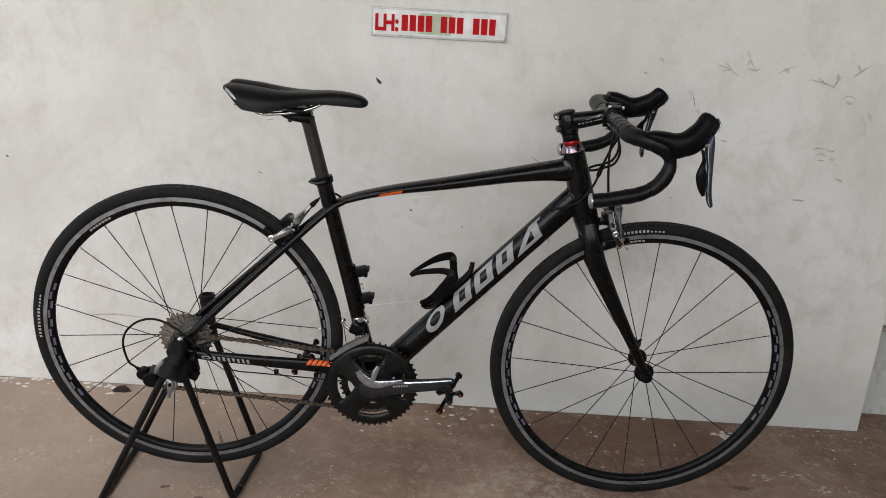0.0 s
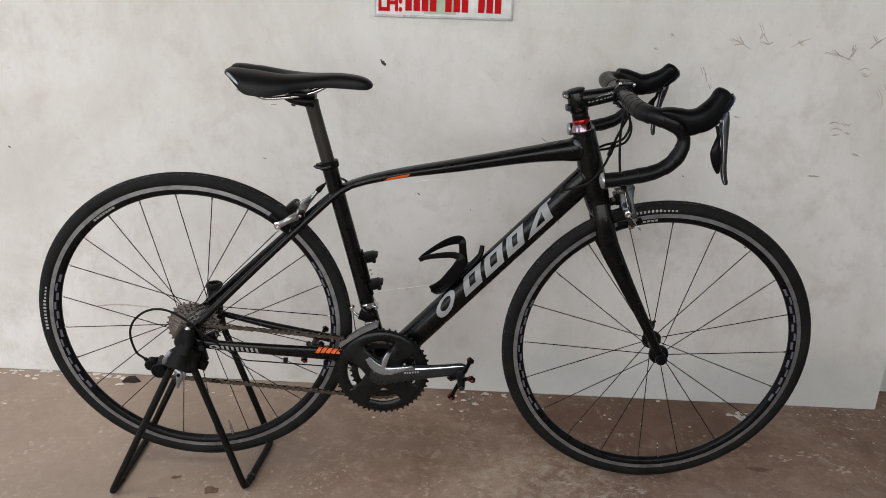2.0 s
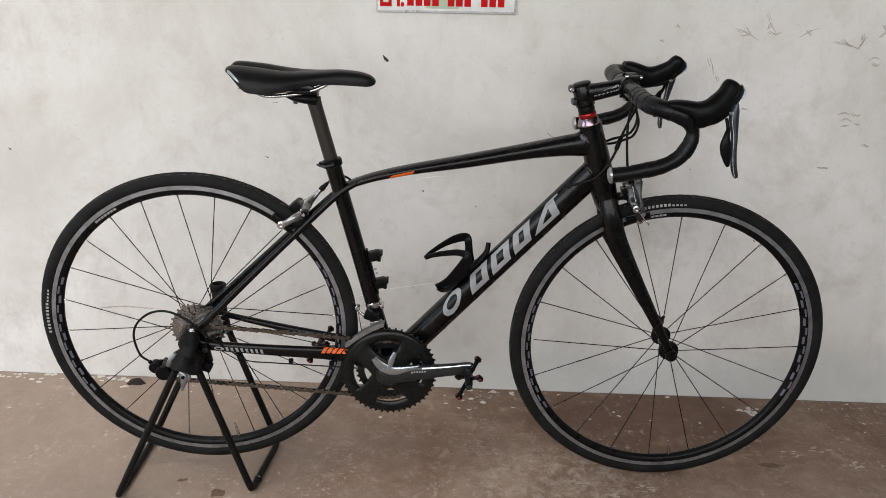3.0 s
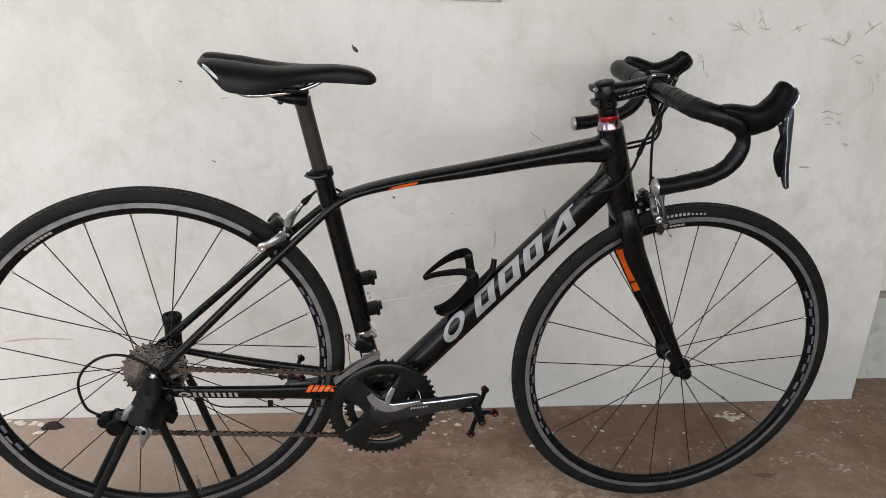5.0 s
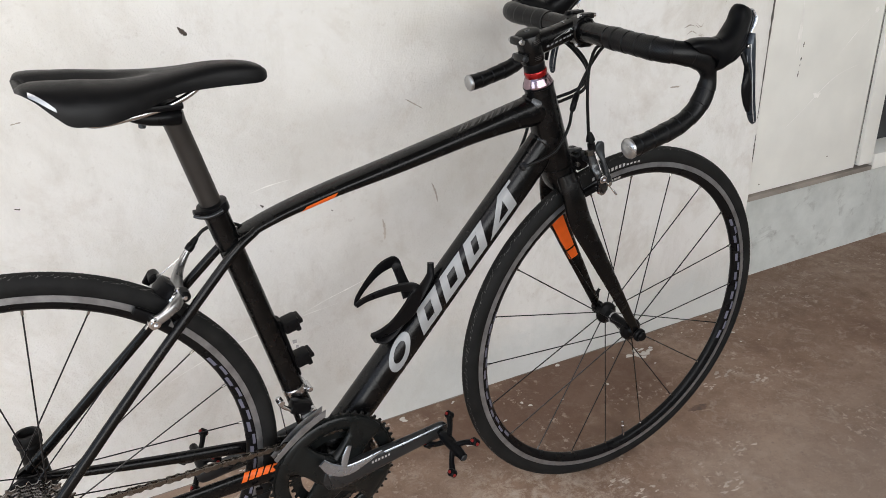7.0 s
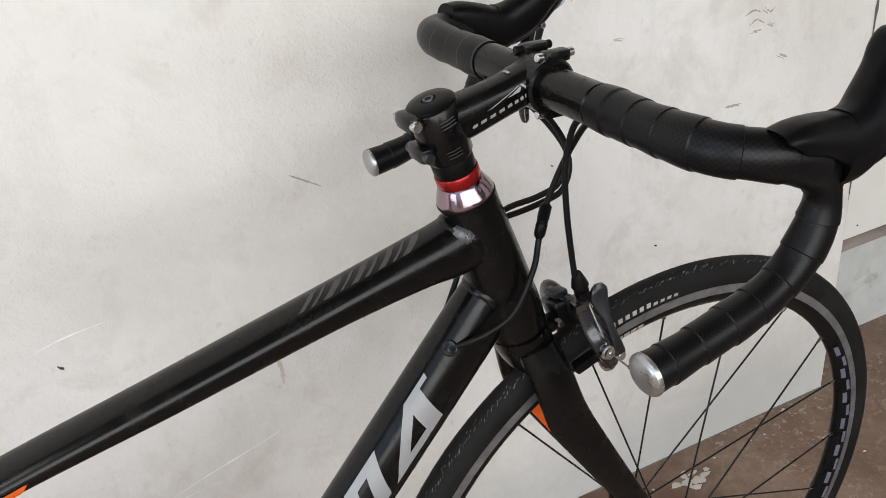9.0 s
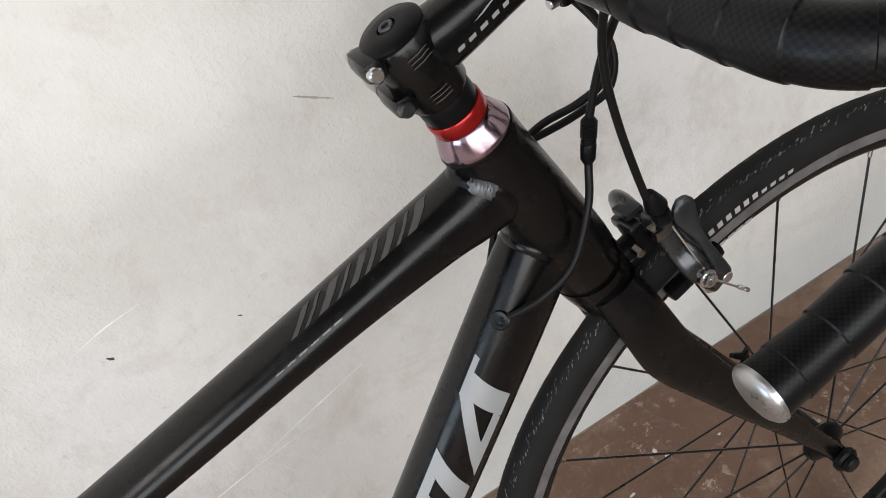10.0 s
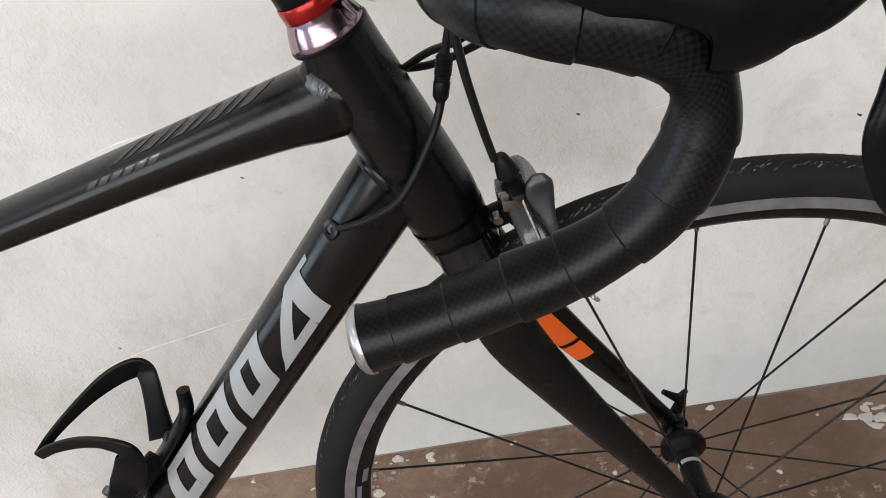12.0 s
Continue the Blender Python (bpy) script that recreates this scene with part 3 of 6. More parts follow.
def panel_marks():
    """Smears, black dashes and dots on the cream boards."""
    for i, (w, mat_, pts) in enumerate([
        (0.006, PALE, [(1.837, 0.771), (1.835, 0.72), (1.834, 0.664)]),
        (0.0030, CHIP, [(1.857, 0.694), (1.856, 0.680)]),
        (0.0030, CHIP, [(1.855, 0.656), (1.854, 0.648)]),
        (0.0030, CHIP, [(1.854, 0.640), (1.853, 0.634)]),
        (0.0030, CHIP, [(1.853, 0.622), (1.851, 0.606)]),
        (0.0060, PALE, [(1.808, 0.862), (1.812, 0.826), (1.826, 0.800)]),
        (0.0050, PALE, [(1.857, 0.880), (1.861, 0.850), (1.863, 0.826)]),
        (0.0050, PALE, [(1.748, 0.850), (1.746, 0.832)]),
        (0.0045, PALE, [(1.834, 0.800), (1.839, 0.760), (1.842, 0.710), (1.844, 0.666)]),
        (0.0026, PALE, [(2.113, 0.746), (2.079, 0.720), (2.041, 0.691), (1.993, 0.646)]),
        (0.0140, PALE, [(2.105, 0.752), (2.115, 0.742)]),
        (0.0026, PALE, [(2.082, 0.612), (2.027, 0.600), (1.983, 0.583), (1.933, 0.549), (1.882, 0.509), (1.831, 0.475)]),
        (0.0100, PALE, [(1.921, 0.556), (1.934, 0.548), (1.948, 0.552)]),
        (0.0045, CHIP, [(1.768, 0.337), (1.773, 0.335)]),
        (0.0045, CHIP, [(2.016, 0.369), (2.020, 0.367)]),
        (0.0040, SEAM, [(2.143, 1.5), (2.143, 0.8), (2.143, 0.325)]),
    ]):
        streak({PALE: "smear", CHIP: "black_dash"}.get(mat_, "gap"), pts, w, mat_, "pale smear" if mat_ is PALE else "", -0.0142, 0.7, 80 + i, PANEL_OB)


panel_marks()


def phone_sign():
    """A small acrylic plate; the number on it is left as bars."""
    top = tagged(new("wall_sign"), "white acrylic wall sign with red lettering and a clear edge", "sign")
    x0, x1, z0, z1 = 0.3556, 0.6776, 0.9855, 1.0535
    top.matrix_world = Matrix.Translation(on_wall((x0 + x1) / 2, (z0 + z1) / 2)) @ Matrix((WALL_DIR, WALL_N, V(0, 0, 1))).transposed().to_4x4()
    w, h = (x1 - x0) / WALL_DIR.x, z1 - z0
    part("edge", box((0, -0.003, 0), (w, 0.006, h), 0.0012), SIGNEDGE, top, "clear greyish edge", False)
    part("face", box((0, -0.0062, 0), (w - 0.009, 0.001, h - 0.011)), ACRYLIC, top, "", False)
    part("band", box((-0.008, -0.0070, 0.0), (0.075, 0.0008, h - 0.020)), GREENISH, top, "faded greenish patch", False)
    words = bpy.data.curves.new("letters", "FONT")
    words.body, words.size, words.extrude, words.offset = "LH:", 0.051, 0.0004, 0.0022
    tmp = bpy.data.objects.new("letters", words)
    scene.collection.objects.link(tmp)
    me = bpy.data.meshes.new_from_object(tmp.evaluated_get(bpy.context.evaluated_depsgraph_get()))
    bpy.data.objects.remove(tmp)
    me.materials.clear()
    me.materials.append(SIGNRED)
    ob = new("letters", me)
    ob.parent = top
    ob.matrix_basis = pose(-w / 2 + 0.008, -0.0074, -0.0185, 90) @ Matrix.Diagonal((0.78, 1, 1, 1))
    tagged(ob, "red capital letters")
    xs = [0.0715 + 0.0192 * i for i in range(4)] + [0.1645 + 0.0192 * i for i in range(3)] + [0.2410 + 0.0192 * i for i in range(3)]
    bar = mesh_of("bar", box((0, 0, 0), (0.0150, 0.0010, 0.037), 0.0004), SIGNRED, False)
    for x in xs:
        share("bar", bar, top, pose(-w / 2 + x + 0.008, -0.0076, 0))


phone_sign()


def floor_marks():
    """Paint flecks near the wall's foot, damp stains and a lump of soil."""
    rng = random.Random(7)
    spots = [(0.578, 0.336), (0.601, 0.314), (0.711, 0.346), (0.533, 0.288), (0.593, 0.258), (0.365, 0.218), (1.331, 0.279), (1.118, 0.349), (-0.569, 0.42), (-0.601, 0.391), (0.631, 0.296), (0.662, 0.351), (0.713, 0.337), (0.60, 0.357), (1.131, 0.332), (1.327, 0.264), (1.306, 0.271), (0.98, 0.235), (0.792, 0.192)]
    for i, (x, y) in enumerate(spots):
        s = rng.uniform(0.005, 0.0095)
        part("paint_fleck", blob((x, y, 0.0004), (s, s * rng.uniform(0.75, 1.0)), i, 0.0010, 0.22, 14), FLECK, FLOOR, "round pale paint drop" if i == 0 else "", False)
    for i in range(90):
        x = rng.uniform(-0.75, 1.75) if i > 44 else rng.uniform(-0.85, -0.33)
        y = 0.398 - 0.0493 * x - abs(rng.gauss(0, 0.10 if i > 44 else 0.022)) - 0.006
        s = rng.uniform(0.0022, 0.0045) if i > 44 else rng.uniform(0.004, 0.011)
        part("paint_fleck", blob((x, y, 0.0004), (s, s * rng.uniform(0.5, 0.9)), 100 + i, 0.0012, 0.3, 11), FLECK, FLOOR, "", False)
    for i, (dx, dy, sx, sy) in enumerate([(0, 0, 0.012, 0.007), (0.020, -0.006, 0.014, 0.008), (0.006, -0.016, 0.010, 0.006), (0.038, -0.002, 0.010, 0.006), (-0.020, 0.004, 0.009, 0.005), (0.024, 0.012, 0.009, 0.004), (0.050, 0.006, 0.007, 0.004), (0.014, 0.022, 0.006, 0.003)]):
        part("paint_fleck", blob((1.325 + dx, 0.264 + dy, 0.0004), (sx, sy), 500 + i, 0.0012, 0.35, 16), FLECK, FLOOR, "cluster of pale paint flakes" if i == 0 else "", False)
    for i in range(16):
        a, r = rng.uniform(0, 6.28), 0.030 * math.sqrt(rng.random())
        s = rng.uniform(0.002, 0.005)
        part("grit", blob((0.631 + r * math.cos(a), 0.319 + 0.7 * r * math.sin(a), 0), (s, s * 0.8), 300 + i, 0.003, 0.25, 9), GRIT, FLOOR, "grey grit stuck to the floor" if i == 0 else "", False)
    for i, (x, y) in enumerate([(1.489, 0.035), (1.18, -0.177), (1.00, -0.109), (0.822, -0.042), (0.974, -0.061), (1.142, -0.193), (1.37, 0.073), (1.449, 0.091), (1.267, -0.12), (0.90, -0.10)]):
        for j in range(7):
            a, s = rng.uniform(0, 6.28), rng.uniform(0.003, 0.009)
            r = rng.uniform(0.005, 0.032)
            part("worn_patch", blob((x + r * math.cos(a), y + 0.6 * r * math.sin(a), 0.0003), (s, s * rng.uniform(0.3, 0.6)), 700 + 9 * i + j, 0.0005, 0.5, 15), WORN, FLOOR, "pale worn patch" if i + j == 0 else "", False)
    joint = bmesh.new()
    prev = None
    for k in range(121):
        x = -0.9 + 2.62 * k / 120
        w = max(0.0008, 0.0022 + 0.0016 * math.sin(9 * x) * math.sin(23 * x + 1) + rng.uniform(-0.0012, 0.0018))
        y = 0.398 - 0.0493 * x - 0.0006
        here = [joint.verts.new((x, y - d, 0.0009)) for d in (0, w)]
        if prev:
            joint.faces.new((prev[0], prev[1], here[1], here[0]))
        prev = here
    part("wall_joint", joint, SILL, FLOOR, "dark joint along the foot of the wall", False)
    def ragged(c, size, seed, n=90):
        """A thin damp patch with a torn outline."""
        rg = random.Random(seed)
        waves = [(m, rg.uniform(0, 6.28), 0.55 * m ** -0.75 * rg.uniform(0.5, 1.0)) for m in (2, 3, 4, 5, 7, 9, 12, 17, 23)]
        bm = bmesh.new()
        ring = []
        for j in range(n):
            a = 2 * math.pi * j / n
            r = max(0.25, 1 + 0.62 * sum(h * math.sin(m * a + p) for m, p, h in waves))
            ring.append(bm.verts.new((c[0] + size[0] * r * math.cos(a), c[1] + size[1] * r * math.sin(a), 0.0006)))
        mid = bm.verts.new((c[0], c[1], 0.0006))
        for j in range(n):
            bm.faces.new((mid, ring[j], ring[(j + 1) % n]))
        return bm

    for i, (x, y, sx, sy) in enumerate([(-0.045, -0.146, 0.062, 0.020), (-0.125, -0.149, 0.022, 0.006), (0.030, -0.095, 0.017, 0.012), (-0.060, -0.050, 0.011, 0.006), (1.290, 0.027, 0.022, 0.010)]):
        part("damp_stain", ragged((x, y), (sx, sy), 40 + i), STAIN, FLOOR, "ragged brown damp stain" if i == 0 else "", False)
    hair = bmesh.new()
    for q0, q1 in zip(*(lambda p: (p, p[1:]))(smooth_path([(-0.168, -0.069), (-0.120, -0.043), (-0.077, -0.025), (-0.020, -0.012), (0.029, -0.004)], 6))):
        hair.faces.new([hair.verts.new((q0[0], q0[1] + d, 0.0007)) for d in (0, 0.0009)] + [hair.verts.new((q1[0], q1[1] + d, 0.0007)) for d in (0.0009, 0)])
    part("crack", hair, GRIT, FLOOR, "hairline crack in the concrete", False)
    lump = part("clod_of_soil", blob((-0.310, 0.378, 0.0), (0.021, 0.016), 3, 0.013, 0.25, 28), DIRT, None)
    tagged(lump, "dark brown clod of soil against the foot of the wall", "soil")


floor_marks()


# ---- the bicycle ----
BIKE_OB = tagged(new("road_bicycle"), "satin black road bicycle with orange accents, held on a rear stand", "bicycle")
BIKE_OB.matrix_world = BIKE
WB = 0.9962
BB = (0.405, -0.071)


def wheel(name, spokes, phase, m, rear):
    """Rim with tyre, brake track, spokes, hub and valve; axle along y."""
    prof = [(0.3115, -0.0095), (0.3115, -0.007), (0.306, -0.0065), (0.306, 0.0065), (0.3115, 0.007), (0.3115, 0.0095), (0.3005, 0.0100), (0.2945, 0.0085), (0.2892, 0.0045), (0.2878, 0.0), (0.2892, -0.0045), (0.2945, -0.0085), (0.3005, -0.0100)]
    rim = part(name, revolve(prof, 96, closed=True), RIM, BIKE_OB, "black alloy rim with machined silver brake tracks")
    rim.matrix_basis = m
    for s in (-1, 1):
        part("brake_track", revolve([(0.3100, s * 0.0098), (0.3100, s * 0.0104), (0.3015, s * 0.01075), (0.3015, s * 0.0101)], 96, closed=True), RIMSIDE, rim, "silver brake track")
    tyre = []
    for i in range(17):
        a = radians(-128 + 256 * i / 16)
        tyre.append((0.3195 + 0.0155 * math.cos(a), 0.0127 * math.sin(a)))
    ob = part("tyre", revolve(tyre, 120, closed=True), TYRE, rim, "black road tyre, scuffed tread")
    # worn patches of the tread's shoulders
    rng = random.Random(5)
    bm = bmesh.new()
    for k in range(900):
        for s in (-1, 1):
            a0, b0 = 2 * math.pi * (k + 0.5 * (s > 0) + rng.uniform(-0.4, 0.4)) / 900, rng.choice((rng.uniform(32, 40), rng.uniform(12, 40), rng.uniform(24, 36)))
            da, db = rng.uniform(0.0016, 0.0048), rng.uniform(2, 7)
            q = []
            for n in range(6):
                t = 2 * math.pi * n / 6
                f = rng.uniform(0.6, 1.15)
                a, b = a0 + da * f * math.cos(t) + 0.0008 * db * math.sin(t), b0 + db * f * math.sin(t)
                r = 0.3195 + 0.01575 * math.cos(radians(b))
                q.append(bm.verts.new((r * math.cos(a), s * 0.01295 * math.sin(radians(b)), r * math.sin(a))))
            bm.faces.new(q)
    tread = part("tread_pattern", bm, TREAD, rim, "worn grey tread marks")
    tagged(tread, kind="stuff")
    # hub
    if rear:
        flange, spread = 0.0225, (-0.019, 0.036)
        shell = [(0.005, -0.064), (0.010, -0.064), (0.010, -0.024), (0.026, -0.022), (0.026, -0.017), (0.014, -0.012), (0.014, 0.028), (0.022, 0.033), (0.022, 0.038), (0.011, 0.042), (0.010, 0.064), (0.005, 0.064)]
    else:
        flange, spread = 0.0165, (-0.034, 0.034)
        shell = [(0.005, -0.048), (0.009, -0.048), (0.012, -0.042), (0.0205, -0.038), (0.0215, -0.033), (0.0205, -0.030), (0.011, -0.024), (0.0095, 0.0), (0.011, 0.024), (0.0205, 0.030), (0.0215, 0.033), (0.0205, 0.038), (0.012, 0.042), (0.009, 0.048), (0.005, 0.048)]
    part("hub", revolve(shell, 32), GLOSS, rim, "black hub shell")
    if not rear:
        part("hub_ring", revolve([(0.0107, 0.0105), (0.0107, 0.0140), (0.0098, 0.0140), (0.0098, 0.0105)], 32, closed=True), PALE_INK, rim, "pale hub marking")
    step = 360 / spokes
    for k in range(spokes):
        a = phase + radians(step * (k + 0.5))
        ux, uz = -math.sin(a), -math.cos(a)
        near = k % 2 == 1
        y = spread[0] if near else spread[1]
        if rear:
            b = a - radians(80) * (1 if (k // 2) % 2 else -1)
        else:
            b = a
        end = V(ux * 0.2892, -0.0008 if near else 0.0008, uz * 0.2892)
        start = V(-math.sin(b) * flange, y, -math.cos(b) * flange)
        bm = pipe([start, start.lerp(end, 0.5), end], 0.00105, 6, 1, caps=False)
        way = (end - start).normalized()
        part("spoke", bm, SPOKE, rim)
        part("nipple", rod(end - way * 0.0075, end, 0.0018, 8), COGS, rim)
    a = phase
    end, ins = V(-math.sin(a) * 0.291, 0, -math.cos(a) * 0.291), V(-math.sin(a) * 0.252, 0, -math.cos(a) * 0.252)
    bm = rod(end, end.lerp(ins, 0.75), 0.0030, 10)
    rod(end.lerp(ins, 0.72), ins, 0.0021, 8, bm)
    part("valve", bm, CHROME, rim, "silver valve stem")

    # stickers: bars on the rim's dark band and on the tyre's side
    def arc(r0, r1, y0, y1, a0, a1, bm=None, n=3):
        bm = bm or bmesh.new()
        prev = None
        for i in range(n + 1):
            t = phase + radians(a0 + (a1 - a0) * i / n)
            here = [bm.verts.new((-math.sin(t) * r, y, -math.cos(t) * r)) for r, y in ((r0, y0), (r1, y1))]
            if prev:
                bm.faces.new((prev[0], prev[1], here[1], here[0]))
            prev = here
        return bm

    for s in (-1, 1):
        y0, y1 = s * 0.0106, s * 0.0086
        for k in range(7):
            mid = (157.5 if rear else 177) + 1.55 * (k - 3)
            part("rim_sticker", arc(0.2990, 0.2945, y0 * 0.985 + s * 0.0002, y1 + s * 0.0005, mid - 0.6, mid + 0.6), PALE_INK, rim, "pale bar on the rim" if k == 0 else "")
        for c in (82 - math.degrees(phase), 265 - math.degrees(phase)):
            for k in range(13):
                mid = c + 4.3 * (k - 6)
                if k % 2:
                    bm = arc(0.2994, 0.2955, y0, y1 + s * 0.0011, mid - 1.7, mid + 1.7)
                else:
                    bm = arc(0.2960, 0.2915, s * 0.0097, y1 - s * 0.0014, mid - 1.7, mid + 1.7)
                part("rim_sticker", bm, VIOLET_INK, rim, "violet-grey rim stripe" if k == 0 else "")
        c, n = (181, 13) if not rear else (108, 13)
        for k in range(n):
            mid = c + 1.45 * (k - n / 2)
            tall = 0.0056 if k < 9 else 0.0034
            part("tyre_sticker", arc(0.3155, 0.3155 + tall, s * 0.01275, s * 0.01305, mid - 0.42, mid + 0.42), PALE_INK, rim, "pale bar on the tyre's side" if k == 0 else "")
    return rim


REAR = wheel("rear_wheel", 24, -0.2377, Matrix(), True)
FRONT_M = Matrix.Translation((WB, -0.004, 0)) @ pose(0, 0, 0, 0, 0, -0.9)
FRONT = wheel("front_wheel", 20, -0.1802, FRONT_M, False)


# -- frame tubes --
SEAT_TUBE = Tube([(0.4060, 0, -0.075, 0.018, 0.019), (0.3708, 0, 0.048, 0.0165, 0.0165), (0.3385, 0, 0.165, 0.016, 0.016), (0.2805, 0, 0.368, 0.016, 0.016)])
DOWN_TUBE = Tube([(0.418, 0.003, -0.064, 0.026, 0.027), (0.4615, 0.003, -0.016, 0.026, 0.0265), (0.62, 0.003, 0.1655, 0.0245, 0.0262), (0.74, 0.003, 0.3025, 0.024, 0.0262), (0.795, 0.003, 0.366, 0.022, 0.026), (0.812, 0.003, 0.386, 0.018, 0.022)], power=2.25)
TOP_TUBE = Tube([(0.296, 0.003, 0.3150, 0.0150, 0.006), (0.330, 0.003, 0.3295, 0.0175, 0.0076), (0.372, 0.003, 0.3440, 0.0178, 0.0084), (0.440, 0.003, 0.3612, 0.0190, 0.0096), (0.540, 0.003, 0.3815, 0.0196, 0.0124), (0.660, 0.003, 0.4075, 0.0204, 0.0150), (0.735, 0.003, 0.4220, 0.0212, 0.0196), (0.762, 0.003, 0.4260, 0.0218, 0.0226), (0.780, 0.003, 0.4300, 0.0222, 0.0252), (0.797, 0.003, 0.4330, 0.0238, 0.0300)], power=2.4)
HEAD_TUBE = Tube([(0.7824, 0.0015, 0.4685, 0.0224, 0.0224), (0.7870, 0.0015, 0.4530, 0.0228, 0.0228), (0.8005, 0.0015, 0.4100, 0.0245, 0.0252), (0.8120, 0.0015, 0.3730, 0.0262, 0.0268), (0.8200, 0.0015, 0.3490, 0.0268, 0.0268), (0.8258, 0.0015, 0.3310, 0.0262, 0.0252)], per=8)


def bike_frame():
    body = part("down_tube", DOWN_TUBE.bm(32), BLACK, BIKE_OB, "broad satin black down tube")
    part("seat_tube", SEAT_TUBE.bm(24), BLACK, BIKE_OB)
    top = part("top_tube", TOP_TUBE.bm(32), BLACK, BIKE_OB, "arched satin black top tube")
    head = part("head_tube", HEAD_TUBE.bm(32), BLACK, BIKE_OB)
    bm = rod((BB[0], -0.036, BB[1]), (BB[0], 0.036, BB[1]), 0.023, 28)
    part("bottom_bracket", bm, BLACK, BIKE_OB)
    # rounded joints between the tubes
    def weld(tube, a0, a1, r, ripple, material, label="", n=60, sunk=0.80):
        """A bead where a tube's side runs into the head tube."""
        pts, radii = [], []
        for k in range(n + 1):
            ang, u = a0 + (a1 - a0) * k / n, 0.80
            while u < 0.999 and min(((tube.at(u, ang) - c).length - w[3]) for c, w in zip(HEAD_TUBE.c, HEAD_TUBE.s)) > 0.0008:
                u += 0.002
            pts.append(tuple(tube.at(u, ang, -r * sunk)))
            radii.append(r * (1 + ripple * math.sin(2 * math.pi * k / 4)) * min(1.0, 0.80 + 0.02 * min(k, n - k)))
        part("weld_bead", pipe(pts, radii, 12, 1), material, head, label)

    weld(TOP_TUBE, -60, 240, 0.0085, 0.0, BLACK)
    weld(TOP_TUBE, 20, 66, 0.0092, 0.016, SCUFFED, "scuffed rippled weld", 40, 0.70)
    weld(DOWN_TUBE, -40, 220, 0.0080, 0.0, BLACK)
    stays = []
    for s in (-1, 1):
        t = Tube([(0.330, s * 0.013, 0.3310, 0.0048, 0.0058), (0.300, s * 0.019, 0.3125, 0.0056, 0.0062), (0.255, s * 0.026, 0.2700, 0.0060, 0.0065), (0.150, s * 0.040, 0.1630, 0.0060, 0.0070), (0.040, s * 0.058, 0.0480, 0.0065, 0.0075), (0.008, s * 0.064, 0.0130, 0.005, 0.0075)])
        part("seat_stay", t.bm(16), BLACK, BIKE_OB)
        d = 0.004 if s > 0 else 0.0
        c = Tube([(0.405, s * 0.026, -0.073, 0.011, 0.015), (0.365, s * 0.033, -0.060 - d, 0.009, 0.0165), (0.300, s * 0.041, -0.0400 - 2 * d, 0.0075, 0.0150 - d), (0.170, s * 0.053, -0.0290 - d / 2, 0.0075, 0.0125 - d), (0.040, s * 0.064, -0.0180 + 2 * d, 0.0065, 0.0105 - d), (0.008, s * 0.066, -0.0080 + d, 0.005, 0.009)])
        stay = part("chain_stay", c.bm(16), BLACK, BIKE_OB)
        stays.append((c, stay))
        drop = plate([(-0.012, -0.008), (-0.008, 0.011), (0.006, 0.020), (0.022, 0.010), (0.030, -0.014), (0.020, -0.026), (0.004, -0.034), (-0.010, -0.030)], s * 0.062, s * 0.069)
        part("dropout", drop, BLACK, BIKE_OB, smooth=False)
    part("stay_lug", box((0.2935, 0, 0.3060), (0.020, 0.030, 0.016), 0.006, pose(0, 0, 0, 0, -44)), BLACK, BIKE_OB)
    part("stay_bridge", rod((0.213, -0.030, 0.232), (0.213, 0.030, 0.232), 0.006), BLACK, BIKE_OB)

    # decals: plain shapes in the colours of the lettering, each a thin piece on its tube
    d = DOWN_TUBE
    axis0 = V(0.4615, 0, -0.016)
    runs = [(c - axis0).dot(V(0.659, 0, 0.752)) for c in d.c]
    along_dt = lambda q: float(np.interp(q, runs, np.linspace(0, 1, len(runs))))

    def stick(s0, s1, a0, a1, lean=0.0):
        """A slanted strip on the down tube from s0 to s1 metres and a0 to a1 degrees."""
        k = lean / 76
        q = [(along_dt(s + k * (a + 12)), a) for s, a in ((s0, a0), (s1, a0), (s1, a1), (s0, a1))]
        part("decal", d.decal(q, 0.0005, max(2, int((s1 - s0) / 0.008)), max(2, int((a1 - a0) / 8))), SILVER_INK, body)

    lean = 0.026
    ring = d.ring_decal(along_dt(0.122), 26, along_dt(0.150) - along_dt(0.122), 39, 0.56, slant=0.0003, n=44)
    part("decal", ring, SILVER_INK, body, "silver ring and slanted open frames on the tube")
    # slanted open frames, each of four strips, and a wedge
    for s0, s1 in ((0.163, 0.213), (0.224, 0.276), (0.287, 0.334)):
        stick(s0, s0 + 0.0165, -12, 64, lean)
        stick(s1 - 0.0165, s1, -12, 64, lean)
        stick(s0 + 0.0165, s1 - 0.0165, 46, 64, lean)
        stick(s0 + 0.0165, s1 - 0.0165, -12, 6, lean)
    stick(0.343, 0.361, -12, 64, 0.062)
    stick(0.395, 0.413, -12, 64, 0.012)
    stick(0.362, 0.394, -12, 1, 0.026)
    stick(0.404, 0.424, 54, 64, 0.012)
    port = d.at(along_dt(0.4645), 47)
    part("cable_port", revolve([(0.0030, -0.0004), (0.0034, 0.0008), (0.0058, 0.0012), (0.0068, 0.0006), (0.0070, -0.0006)], 24, axis="z"), BLACK, body).matrix_basis = along(port, port + (port - (axis0 + V(0.659, 0, 0.752) * 0.4645)))

    t = TOP_TUBE

